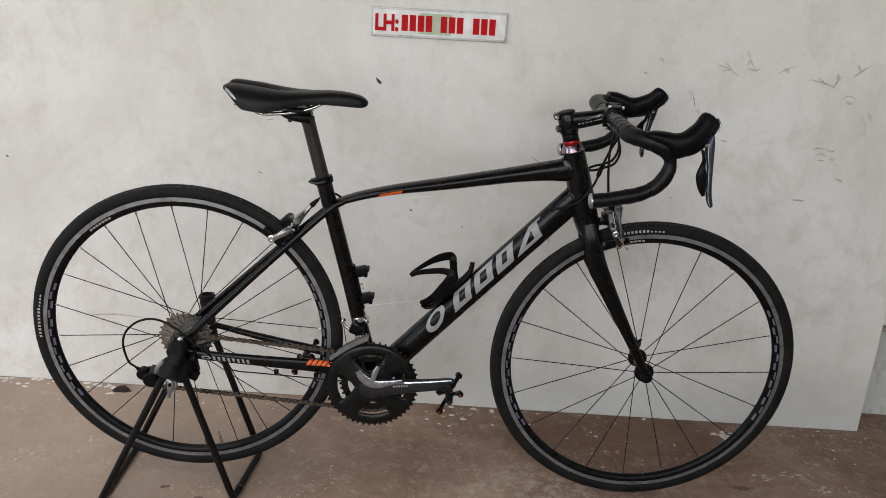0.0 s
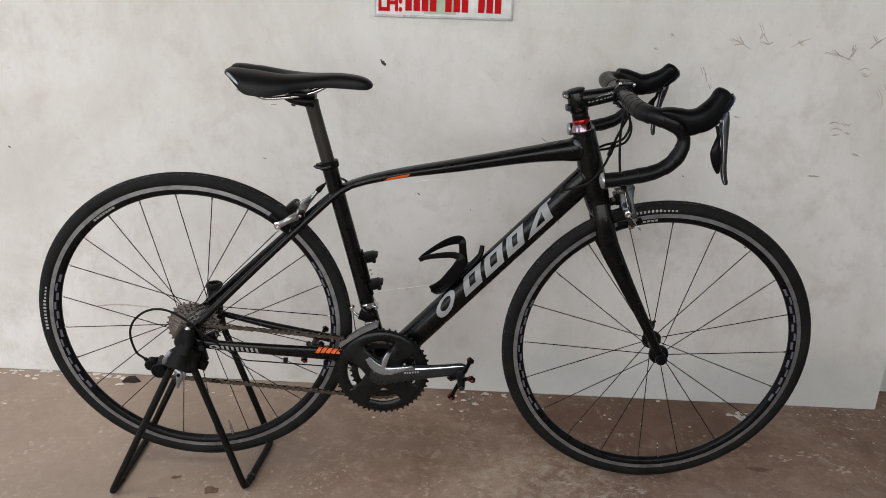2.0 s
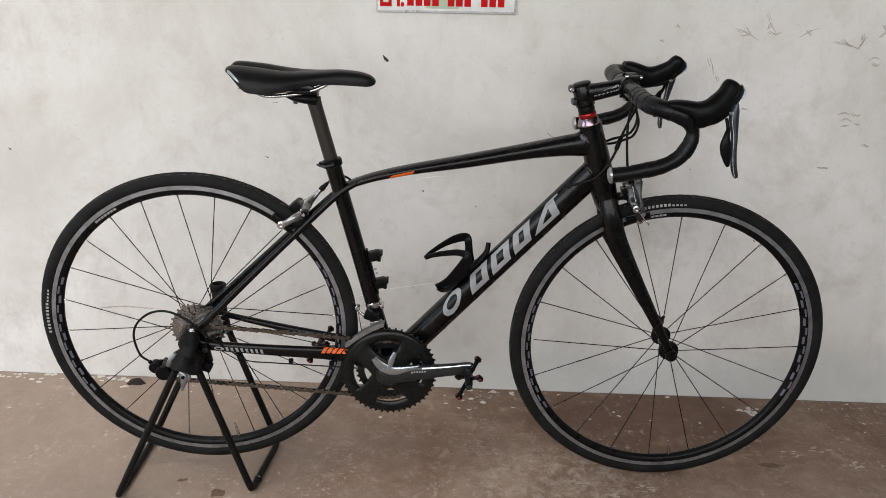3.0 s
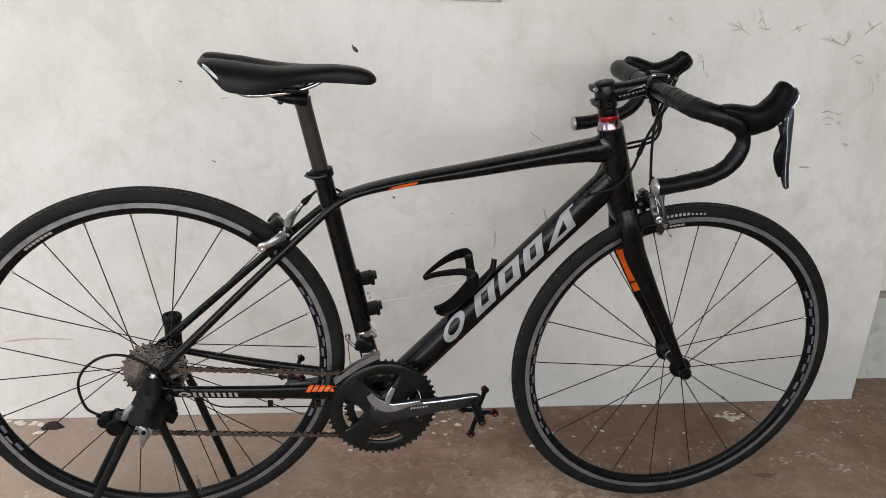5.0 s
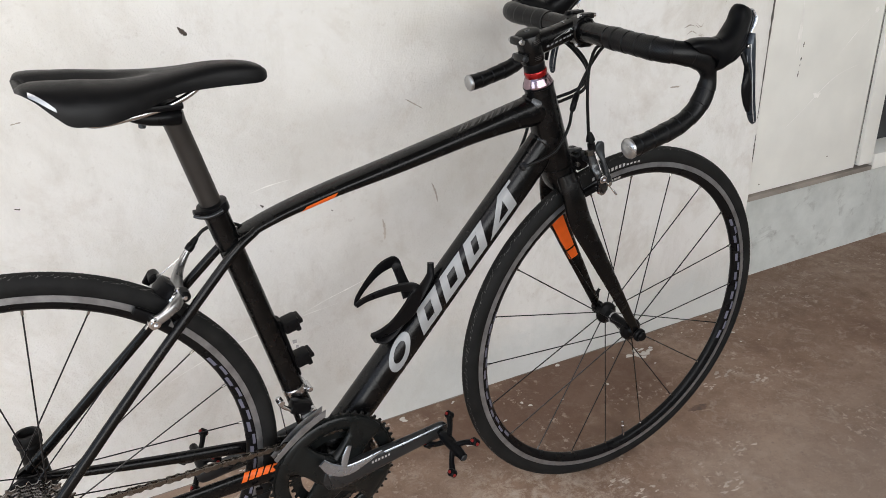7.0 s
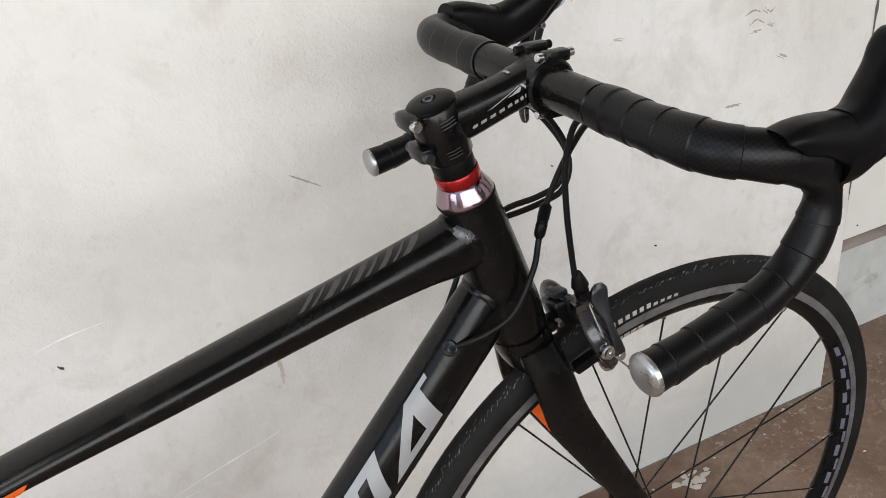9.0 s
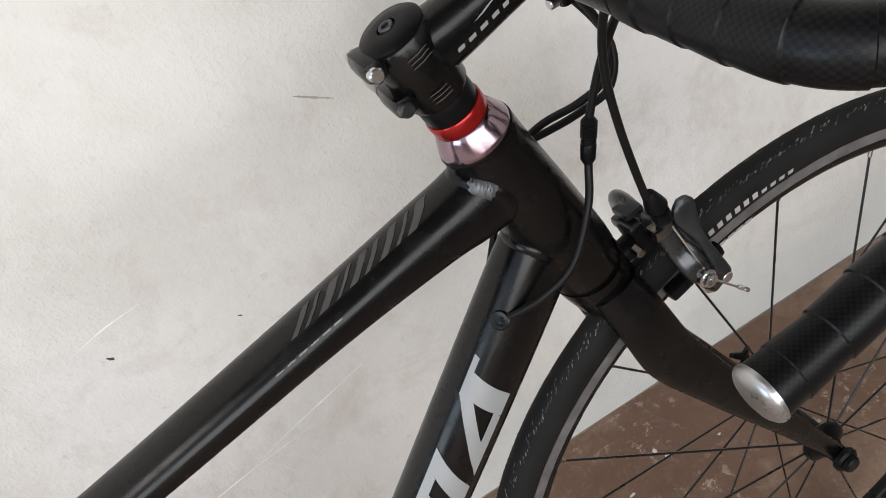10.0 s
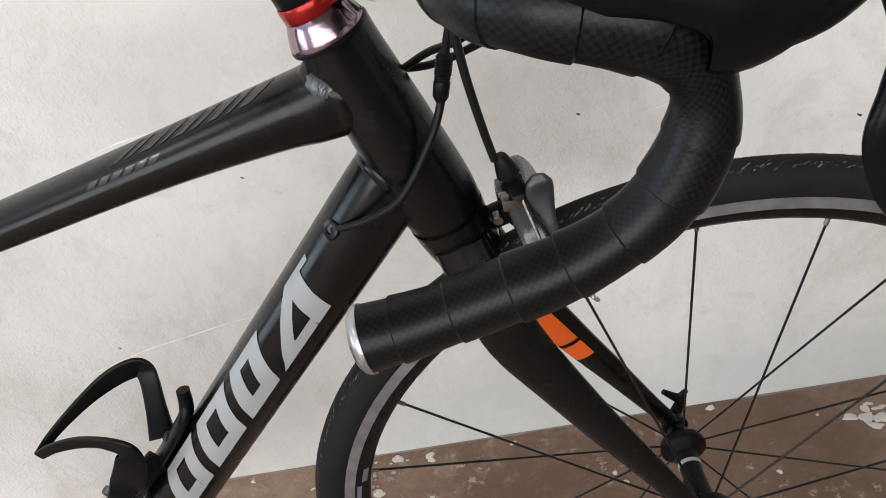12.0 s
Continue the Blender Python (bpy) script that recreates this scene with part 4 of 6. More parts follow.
    def bar(u0, u1, v0, v1, a0, a1, ink=GREY_INK, name="decal"):
        part(name, t.decal([(u0, a0), (u1, a0), (v1, a1), (v0, a1)], 0.00025, 3, 8), ink, top)

    # a zigzag ribbon of slanted strokes, laid by the distance ahead
    xs = [c.x for c in t.c]
    at_x = lambda x: float(np.interp(x, xs, np.linspace(0, 1, len(xs))))

    def stroke(x0, x1, w, a0=62, a1=104):
        bar(at_x(x0), at_x(x0 + w), at_x(x1), at_x(x1 + w), a0, a1)

    for x0, w in ((0.640, 0.005), (0.650, 0.003), (0.660, 0.007), (0.673, 0.003), (0.682, 0.006), (0.693, 0.004), (0.704, 0.006), (0.716, 0.003), (0.724, 0.007)):
        stroke(x0, x0 + 0.016, w, 64, 100)
    for k in range(6):
        x = 0.622 + 0.0082 * k
        bar(at_x(x), at_x(x + 0.0058), at_x(x + 0.004), at_x(x + 0.0098), 28, 44, DARK_INK, "gloss_stripe")
    part("orange_flash", t.decal([(0.252, -44), (0.330, -28), (0.339, 2), (0.272, -2)], 0.0006, 8, 6), ORANGE, top, "orange flash")

    c, stay = stays[0]
    sx = [q.x for q in c.c]
    on_stay = lambda x: float(np.interp(-x, [-v for v in sx], np.linspace(0, 1, len(sx))))
    for k in range(10):
        x, up = 0.268 + 0.0105 * k, -14 - 3 * k
        part("orange_stripe", c.decal([(on_stay(x), -84), (on_stay(x + 0.0080), -84), (on_stay(x + 0.0010), up), (on_stay(x - 0.0070), up)], 0.0004, 3, 8), ORANGE, stay, "orange slanted stripe" if k == 0 else "")
    part("decal", c.ring_decal(on_stay(0.053), 8, 0.020, 24, 0.5, 0.0004), SILVER_INK, stay, "silver ring and slanted bars")
    for k in range(8):
        x = 0.066 + 0.0100 * k
        part("decal", c.decal([(on_stay(x), -15), (on_stay(x + 0.0055), -15), (on_stay(x + 0.0085), 31), (on_stay(x + 0.003), 31)], 0.0004, 3, 5), SILVER_INK, stay)


bike_frame()

# -- fork, headset, stem --
STEER = (V(0.8250, 0, 0.331), V(0.7568, 0, 0.543))  # steering axis, crown to top


def fork():
    crown = Tube([(0.8248, 0, 0.3345, 0.0270, 0.0258), (0.8290, 0, 0.3215, 0.0285, 0.0245), (0.836, 0, 0.306, 0.034, 0.0225), (0.842, 0, 0.291, 0.031, 0.0150)], per=6)
    ob = part("fork_crown", crown.bm(32), BLACK, BIKE_OB)
    for s in (-1, 1):
        t = Tube([(0.831, s * 0.020, 0.322, 0.012, 0.0185), (0.8410, s * 0.0315, 0.288, 0.0105, 0.0195), (0.855, s * 0.0360, 0.244, 0.0090, 0.0205), (0.882, s * 0.0410, 0.195, 0.0082, 0.0175), (0.911, s * 0.0455, 0.145, 0.0075, 0.0145), (0.941, s * 0.0490, 0.095, 0.0068, 0.0118), (0.971, s * 0.0525, 0.044, 0.0056, 0.0092), (0.990, s * 0.0545, 0.012, 0.0045, 0.0080), (0.9965, s * 0.0545, -0.004, 0.004, 0.0075)])
        blade = part("fork_blade", t.bm(20), BLACK, BIKE_OB)
        # inner face in orange
        a = 180 if s < 0 else 0
        lo, hi = (a - 22, a + 56) if s < 0 else (a - 56, a + 22)
        for u0, u1 in ((0.29, 0.470), (0.479, 0.527)):
            part("orange_panel", t.decal([(u0, lo), (u1, lo), (u1, hi), (u0, hi)], 0.0006, 10, 12), ORANGE, blade, "orange inner face")


fork()


def fork_ends():
    for s in (-1, 1):
        end = FRONT_M @ V(0, s * 0.055, 0)
        bm = rod(end, end + V(0, s * 0.008, 0), 0.0125, 22)
        rod(end + V(0, s * 0.007, 0), end + V(0, s * 0.014, 0), 0.0085, 18, bm)
        rod(end - V(0, s * 0.012, 0), end, 0.009, 18, bm)
        part("axle_nut", bm, GLOSS, BIKE_OB)
    end = FRONT_M @ V(0, 0.066, 0)
    lever = part("quick_release_lever", Tube([(end.x, end.y, end.z, 0.005, 0.007), (end.x + 0.006, end.y + 0.007, end.z + 0.004, 0.004, 0.0065), (end.x + 0.010, end.y + 0.009, end.z + 0.013, 0.0035, 0.0055), (end.x + 0.008, end.y + 0.009, end.z + 0.022, 0.003, 0.006)], side=(0, 1, 0)).bm(14), GLOSS, BIKE_OB, "short black forked quick-release lever")
    for dx, dz in ((-0.0065, 0.0315), (0.0150, 0.0275)):
        part("lever_tip", Tube([(end.x + 0.008, end.y + 0.009, end.z + 0.018, 0.003, 0.005), (end.x + dx, end.y + 0.009, end.z + dz, 0.0025, 0.0028)], side=(0, 1, 0)).bm(10), GLOSS, lever)


fork_ends()


def headset_and_stem():
    a, b = STEER
    way = (b - a).normalized()
    at = lambda z: a + way * ((z - a.z) / way.z)
    part("headset_cone", turned(at(0.4690), at(0.4825), [(0.0226, 0), (0.0228, 0.10), (0.0222, 0.22), (0.0205, 0.50), (0.0186, 0.80), (0.0174, 0.95), (0.0168, 1.0)], 40), VIOLET, BIKE_OB, "violet polished headset cone")
    part("lower_seal", turned(at(0.4660), at(0.4692), [(0.0222, 0), (0.0234, 0.25), (0.0234, 0.75), (0.0224, 1.0)], 40), GLOSS, BIKE_OB)
    part("red_spacer", turned(at(0.4825), at(0.4915), [(0.0165, 0), (0.0172, 0.1), (0.0172, 0.9), (0.0165, 1.0)], 40), RED, BIKE_OB, "red anodised spacer ring")
    part("black_spacer", turned(at(0.4915), at(0.5035), [(0.0158, 0), (0.0163, 0.06), (0.0163, 0.94), (0.0158, 1.0)], 40), GLOSS, BIKE_OB)
    lo, hi = at(0.5030), at(0.5440)
    stem = part("stem", turned(lo, hi, [(0.0165, 0), (0.0182, 0.06), (0.0186, 0.5), (0.0182, 0.94), (0.0165, 1.0)], 36), BLACK, BIKE_OB, "satin black alloy stem")
    m0 = lo.lerp(hi, 0.5)
    t = Tube([(m0.x - 0.004, 0, m0.z + 0.0030, 0.0165, 0.0180), (m0.x + 0.022, 0, m0.z + 0.0080, 0.0155, 0.0165), (m0.x + 0.050, 0, BAR[1] - 0.0055, 0.0150, 0.0150), (BAR[0] - 0.017, 0, BAR[1] - 0.0010, 0.0165, 0.0150), (BAR[0] - 0.010, 0, BAR[1], 0.0190, 0.0170)], power=2.5)
    part("extension", t.bm(28), BLACK, stem)
    for k in range(8):
        u = 0.20 + 0.066 * k
        part("stem_decal", t.decal([(u, -14 + k), (u + 0.040, -13 + k), (u + 0.043, -6 + k), (u + 0.003, -7 + k)], 0.0004, 2, 3), SILVER_INK, stem, "pale bars on the stem" if k == 0 else "")
    for q in ([(0.32, 4), (0.37, 5), (0.66, 27), (0.64, 27)], [(0.70, 10), (0.735, 10), (0.68, 27), (0.65, 27)], [(0.48, 9), (0.62, 10), (0.655, 21), (0.63, 21)]):
        part("stem_decal", t.decal(q, 0.0004, 6, 4), SILVER_INK, stem)
    part("stem_decal", t.decal([(0.62, 78), (0.66, 78), (0.66, 96), (0.62, 96)], 0.0006, 2, 3), SILVER_INK, stem)
    # bar clamp and its bolts
    part("face_plate", rod((BAR[0], -0.0215, BAR[1]), (BAR[0], 0.0215, BAR[1]), 0.0205, 36), BLACK, stem)
    for s in (-1, 1):
        for dz in (-1, 1):
            c = V(BAR[0] + 0.006, s * 0.0140, BAR[1] + dz * 0.0205)
            part("clamp_ear", box(c, (0.022, 0.011, 0.009), 0.003), BLACK, stem)
            part("bolt", rod(c + V(-0.016, 0, 0.0005 * dz), c + V(0.016, 0, 0.0005 * dz), 0.0033, 14), CHROME if s < 0 else GLOSS, stem)
    part("top_cap", turned(hi, hi + way * 0.0045, [(0.0185, 0), (0.0185, 0.35), (0.0165, 0.75), (0.009, 1.0), (0.0055, 1.0), (0.0050, 0.5)], 36), GLOSS, BIKE_OB, "black top cap with a bolt")
    part("cap_bolt", turned(hi + way * 0.0022, hi + way * 0.0052, [(0.0045, 0), (0.0048, 0.4), (0.0042, 1.0), (0.0022, 1.0), (0.0020, 0.5)], 18), GREY, BIKE_OB)
    # rear pinch clamp
    for f, mat_ in ((0.78, CHROME), (0.18, GREY)):
        c = lo.lerp(hi, f) + V(-0.0200, 0, 0.0005)
        part("pinch_ear", box(c, (0.013, 0.026, 0.0125), 0.005), BLACK, stem)
        part("pinch_bolt", rod(c + V(-0.0015, -0.0165, 0), c + V(-0.0015, 0.0160, 0), 0.0042, 16), mat_, stem, "steel pinch bolt")
    cyl = Tube([(*lo, 0.0186, 0.0186), (*lo.lerp(hi, 0.5), 0.0188, 0.0188), (*hi, 0.0186, 0.0186)])
    for k in range(3):
        part("stem_print", cyl.decal([(0.70 + 0.06 * k, -22), (0.70 + 0.06 * k, 18), (0.720 + 0.06 * k, 14), (0.720 + 0.06 * k, -18)], 0.0006, 2, 4), GREY_INK, stem)
        part("stem_print", cyl.decal([(0.16 + 0.06 * k, -10), (0.16 + 0.06 * k, 26), (0.176 + 0.06 * k, 22), (0.176 + 0.06 * k, -8)], 0.0006, 2, 4), GREY_INK, stem)


BAR = (0.8455, 0.5440)
headset_and_stem()

# -- handlebar --
DROP = [(BAR[0], 0.0, BAR[1]), (BAR[0], 0.045, BAR[1]), (BAR[0], 0.100, BAR[1]), (0.8455, 0.140, 0.5440), (0.8525, 0.176, 0.5430), (0.870, 0.1955, 0.5410), (0.896, 0.2020, 0.5340), (0.9140, 0.203, 0.5200), (0.9200, 0.2035, 0.5005), (0.9145, 0.2035, 0.4780), (0.8995, 0.2035, 0.4580), (0.8735, 0.2035, 0.4430), (0.842, 0.2035, 0.4340), (0.812, 0.2035, 0.4270), (0.7880, 0.2035, 0.4235)]


def handlebar():
    mid = part("handlebar", rod((BAR[0], -0.075, BAR[1]), (BAR[0], 0.075, BAR[1]), 0.0152, 28), BLACK, BIKE_OB, "black drop handlebar")
    for s in (-1, 1):
        pts = smooth_path([(x, s * y * (0.972 if s < 0 else 1.004), z) for x, y, z in DROP], 10)
        # tape from 75 mm out to the end, in overlapping turns
        run, last, rows = 0.0, None, []
        for q in pts:
            run += 0 if last is None else float(np.linalg.norm(q - last))
            last = q
            if abs(q[1]) < (0.074 if s < 0 else 0.064):
                continue
            rows.append((q, run))
        dense = []
        for (q, r0), (q2, r1) in zip(rows, rows[1:]):
            for f in (0, 0.25, 0.5, 0.75):
                dense.append((q * (1 - f) + q2 * f, r0 * (1 - f) + r1 * f))
        radii = []
        for q, r in dense:
            turn = (r % 0.0235) / 0.0235
            full = max(0.0, min(1.0, (q[2] - 0.505) / 0.030))  # padded ramp, slimmer drop
            base = 0.0129 + 0.0026 * full
            waist = 1 - 0.14 * math.exp(-(((q[2] - 0.508) / 0.016) ** 2)) if q[0] > 0.89 else 1.0
            radii.append((base + 0.0009 * turn - (0.0008 if turn > 0.95 else 0) + 0.0004 * math.sin(r * 90)) * waist)
        part("bar_tape", pipe([tuple(q) for q, _ in dense], radii, 26, 1, uv=600.0), TAPE, mid, "black wrapped bar tape with a woven check")
        e, f = Vector(pts[-1]), (Vector(pts[-1]) - Vector(pts[-3])).normalized()
        part("end_plug", turned(e - f * 0.002, e + f * 0.0046, [(0.0143, 0), (0.0143, 0.25), (0.0134, 0.50), (0.0112, 0.74), (0.0075, 0.91), (0.0035, 0.98), (0.0, 1.0)], 32), PLUG, mid, "polished silver end plug")
        hood_lever(s, mid)


def hood_lever(s, parent):
    """Brake and gear lever: rubber hood, horn, blade and inner paddle."""
    y = s * (0.1985 if s < 0 else 0.2035)
    m = Matrix()
    if s > 0:  # the other lever sits lower on its bend
        m = Matrix.Translation((0.919, 0, 0.517)) @ pose(0, 0, 0, 0, 12) @ Matrix.Translation((-0.915, 0, -0.520))
    t = Tube([(0.868, y - s * 0.001, 0.5470, 0.0136, 0.0104), (0.884, y, 0.5450, 0.0160, 0.0158), (0.904, y, 0.5410, 0.0172, 0.0192), (0.9235, y + s * 0.001, 0.5365, 0.0174, 0.0230), (0.9420, y + s * 0.001, 0.5440, 0.0168, 0.0206), (0.9565, y - s * 0.003, 0.5555, 0.0162, 0.0198), (0.9685, y - s * 0.007, 0.5715, 0.0148, 0.0166), (0.9750, y - s * 0.010, 0.5835, 0.0136, 0.0165), (0.9790, y - s * 0.012, 0.5910, 0.0108, 0.0132), (0.9805, y - s * 0.012, 0.5942, 0.005, 0.006)], per=7, power=2.4)
    shell = t.bm(28)
    for v in shell.verts if s < 0 else ():  # the rubber's edge runs down and forward over the tape
        v.co.x += min(1.0, max(0.0, (0.915 - v.co.x) / 0.040)) * max(0.0, 0.5540 - v.co.z) * 1.7
    hood = part("lever_hood", shell, HOOD, parent, "black rubber lever hood")
    hood.matrix_basis = m
    body = Tube([(0.930, y + s * 0.002, 0.5270, 0.0120, 0.011), (0.950, y + s * 0.003, 0.5360, 0.0130, 0.0135), (0.9690, y - s * 0.001, 0.5500, 0.0115, 0.0125), (0.9815, y - s * 0.006, 0.5660, 0.0095, 0.0095), (0.9890, y - s * 0.008, 0.5780, 0.0080, 0.0070), (0.9915, y - s * 0.009, 0.5840, 0.005, 0.004)], per=6)
    part("lever_bracket", body.bm(22), GLOSS, hood)
    blade = Tube([(0.9825, y + s * 0.006, 0.5600, 0.0070, 0.0040), (0.9815, y + s * 0.007, 0.5480, 0.0090, 0.0078), (0.9820, y + s * 0.009, 0.5340, 0.0090, 0.0084), (0.9850, y + s * 0.013, 0.5140, 0.0072, 0.0062), (0.9870, y + s * 0.016, 0.4940, 0.0070, 0.0054), (0.9890, y + s * 0.019, 0.4715, 0.0072, 0.0052), (0.9925, y + s * 0.021, 0.4520, 0.0075, 0.0052), (0.9970, y + s * 0.022, 0.4400, 0.0060, 0.0045), (0.9995, y + s * 0.022, 0.4360, 0.003, 0.003)], per=7)
    lever = part("brake_lever", blade.bm(18), LEVER, hood, "dark blue-grey metal brake lever with a bright edge")
    part("lever_edge", pipe([blade.at(u, -35) for u in (0.14, 0.28, 0.42, 0.58, 0.74, 0.88)], 0.0006, 8), TRACK, lever, "thin bright edge")
    cap = Tube([(0.9905, y - s * 0.009, 0.5890, 0.0070, 0.0022), (0.9950, y - s * 0.008, 0.5795, 0.0100, 0.0028), (0.9925, y - s * 0.006, 0.5690, 0.0095, 0.0028), (0.9870, y - s * 0.003, 0.5590, 0.0060, 0.0020)], per=6)
    part("name_plate", cap.bm(16), SHINE, hood, "bright plate on the lever's nose")
    paddle = Tube([(0.9700, y + s * 0.007, 0.5340, 0.0030, 0.0028), (0.9730, y + s * 0.015, 0.5190, 0.0032, 0.0034), (0.9705, y + s * 0.021, 0.5070, 0.0042, 0.0056), (0.9705, y + s * 0.024, 0.4910, 0.0045, 0.0098), (0.9750, y + s * 0.025, 0.4710, 0.0042, 0.0076), (0.9800, y + s * 0.025, 0.4560, 0.003, 0.003)], per=7)
    part("shift_paddle", paddle.bm(16), GLOSS, hood, "black shift paddle behind the lever")
    part("paddle_stem", pipe([(0.9760, y + s * 0.010, 0.5360), (0.9735, y + s * 0.016, 0.5200), (0.9690, y + s * 0.020, 0.5050)], 0.0016, 8), GREY, hood)
    part("pivot_bolt", rod((0.9740, y - 0.0150, 0.5445), (0.9740, y + 0.0150, 0.5445), 0.0033, 14), CHROME, hood, "small bright pivot")


handlebar()


# -- saddle and seatpost --
def saddle():
    rows = [(0.088, 0.026, 0.5440, 0.5420), (0.094, 0.048, 0.5480, 0.5430), (0.104, 0.058, 0.5495, 0.5370), (0.118, 0.065, 0.5495, 0.5230), (0.132, 0.068, 0.5485, 0.5110), (0.150, 0.068, 0.5475, 0.5080), (0.170, 0.067, 0.5460, 0.5075), (0.200, 0.058, 0.5445, 0.5125), (0.230, 0.044, 0.5450, 0.5205), (0.260, 0.033, 0.5470, 0.5255), (0.300, 0.0250, 0.5500, 0.5255), (0.335, 0.0220, 0.5480, 0.5245), (0.355, 0.0180, 0.5430, 0.5240), (0.364, 0.0110, 0.5370, 0.5265), (0.367, 0.004, 0.5325, 0.5290)]
    rows = [(x, w, zt + 0.0045 * max(0.0, min(1.0, (0.25 - x) / 0.10)), ze + 0.002 * max(0.0, min(1.0, (0.25 - x) / 0.10))) for x, w, zt, ze in rows]
    rows = smooth_path(rows, 4)
    n = 28

    def surf(i, s, off=0.0):
        x, w, zt, ze = rows[i]
        groove = 0.011 * math.exp(-((s * w / 0.008) ** 2)) * max(0.0, min(1.0, (0.235 - x) / 0.07))
        notch = 0.012 * math.exp(-((s * w / 0.010) ** 2)) if x < 0.10 else 0.0
        y = w * math.sin(s * math.pi / 2)
        z = ze + (zt - ze) * (1 - abs(s) ** 3.2) - groove
        return V(x + notch, y * (1 + off / max(w, 0.01)), z + off * (1 - s * s))

    bm = bmesh.new()
    grid, under = [], []
    for i in range(len(rows)):
        grid.append([bm.verts.new(surf(i, -1 + 2 * j / n)) for j in range(n + 1)])
        under.append([bm.verts.new(surf(i, (-1 + 2 * j / 8) * 0.90) * 0 + V(rows[i][0], rows[i][1] * 0.86 * (-1 + 2 * j / 8), rows[i][3] + 0.003)) for j in range(9)])
    for a, b in zip(grid, grid[1:]):
        for j in range(n):
            bm.faces.new((a[j], a[j + 1], b[j + 1], b[j]))
    for a, b, ga, gb in zip(under, under[1:], grid, grid[1:]):
        for j in range(8):
            bm.faces.new((a[j], b[j], b[j + 1], a[j + 1]))
        bm.faces.new((ga[0], gb[0], b[0], a[0]))
        bm.faces.new((ga[n], a[8], b[8], gb[n]))
    for g, u in ((grid[0], under[0]), (grid[-1], under[-1])):
        bm.faces.new([*g, *u[::-1]])
    ob = part("saddle", bm, LEATHER, BIKE_OB, "slim black saddle with a centre groove")
    bm = bmesh.new()
    strip = []
    for i in range(6, 14):
        f = (i - 6) / 7
        strip.append([bm.verts.new(surf(i, -0.95 + 0.03 * f + k * 0.20 * (1 - f * 0.8), 0.0012)) for k in (0, 0.5, 1)])
    for a, b in zip(strip, strip[1:]):
        for j in range(2):
            bm.faces.new((a[j], a[j + 1], b[j + 1], b[j]))
    ob.matrix_basis = Matrix.Translation((-0.003, 0, 0))
    part("side_badge", bm, RIMSIDE, ob, "shiny silver patch on the saddle's tail")
    for s in (-1, 1):
        part("saddle_rail", pipe([(0.138, s * 0.030, 0.5150), (0.150, s * 0.027, 0.5030), (0.166, s * 0.0235, 0.4985), (0.199, s * 0.022, 0.5015), (0.235, s * 0.022, 0.5080), (0.264, s * 0.021, 0.5185), (0.286, s * 0.017, 0.5305), (0.306, s * 0.011, 0.5350)], 0.0036, 12), CHROME, ob, "bright steel rail")


saddle()


def seatpost():
    t = Tube([(0.2870, 0, 0.355, 0.0136, 0.0136), (0.268, 0, 0.4215, 0.0136, 0.0136), (0.2520, 0, 0.4780, 0.0136, 0.0136), (0.2475, 0, 0.4930, 0.0150, 0.0150)])
    post = part("seatpost", t.bm(28), CARBON, BIKE_OB, "dark grey-brown seatpost")
    post.matrix_basis = Matrix.Translation((-0.003, 0, 0))
    head = Tube([(0.256, 0, 0.4930, 0.020, 0.011), (0.238, 0, 0.4945, 0.024, 0.011), (0.215, 0, 0.4960, 0.020, 0.009), (0.198, 0, 0.4985, 0.013, 0.005)], power=2.6)
    part("seat_clamp", head.bm(20), GLOSS, post, "black saddle clamp")
    part("clamp_top", box((0.236, 0, 0.5085), (0.045, 0.052, 0.008), 0.003), GLOSS, post)
    part("clamp_bolt", rod((0.213, 0, 0.482), (0.217, 0, 0.502), 0.0045), GREY, post)
    a, b = V(0.2825, 0, 0.3605), V(0.2785, 0, 0.3755)
    part("seat_collar", turned(a, b, [(0.0165, 0), (0.0198, 0.1), (0.0202, 0.5), (0.0198, 0.9), (0.0150, 1.0)], 32), GLOSS, BIKE_OB, "black seat clamp collar")
    part("collar_lever", pipe([(0.2870, -0.021, 0.3700), (0.2730, -0.0235, 0.3665), (0.2610, -0.021, 0.3655), (0.2530, -0.014, 0.3665)], [0.0030, 0.0027, 0.0024, 0.0022], 10), GREY, BIKE_OB, "small grey clamp lever")
    part("collar_lug", box((0.2595, -0.004, 0.3655), (0.010, 0.014, 0.007), 0.0025), GLOSS, BIKE_OB)


seatpost()


# -- drive train --
def gear(teeth, pitch_r, y0, y1, holes=(), tip=0.0022, root=0.0026):
    pts = []
    for k in range(teeth):
        for f, r in ((0.02, -root), (0.28, -root * 0.8), (0.42, tip), (0.58, tip), (0.72, -root * 0.8)):
            a = 2 * math.pi * (k + f) / teeth
            pts.append(((pitch_r + r) * math.cos(a), (pitch_r + r) * math.sin(a)))
    return plate(pts, y0, y1, holes=holes)


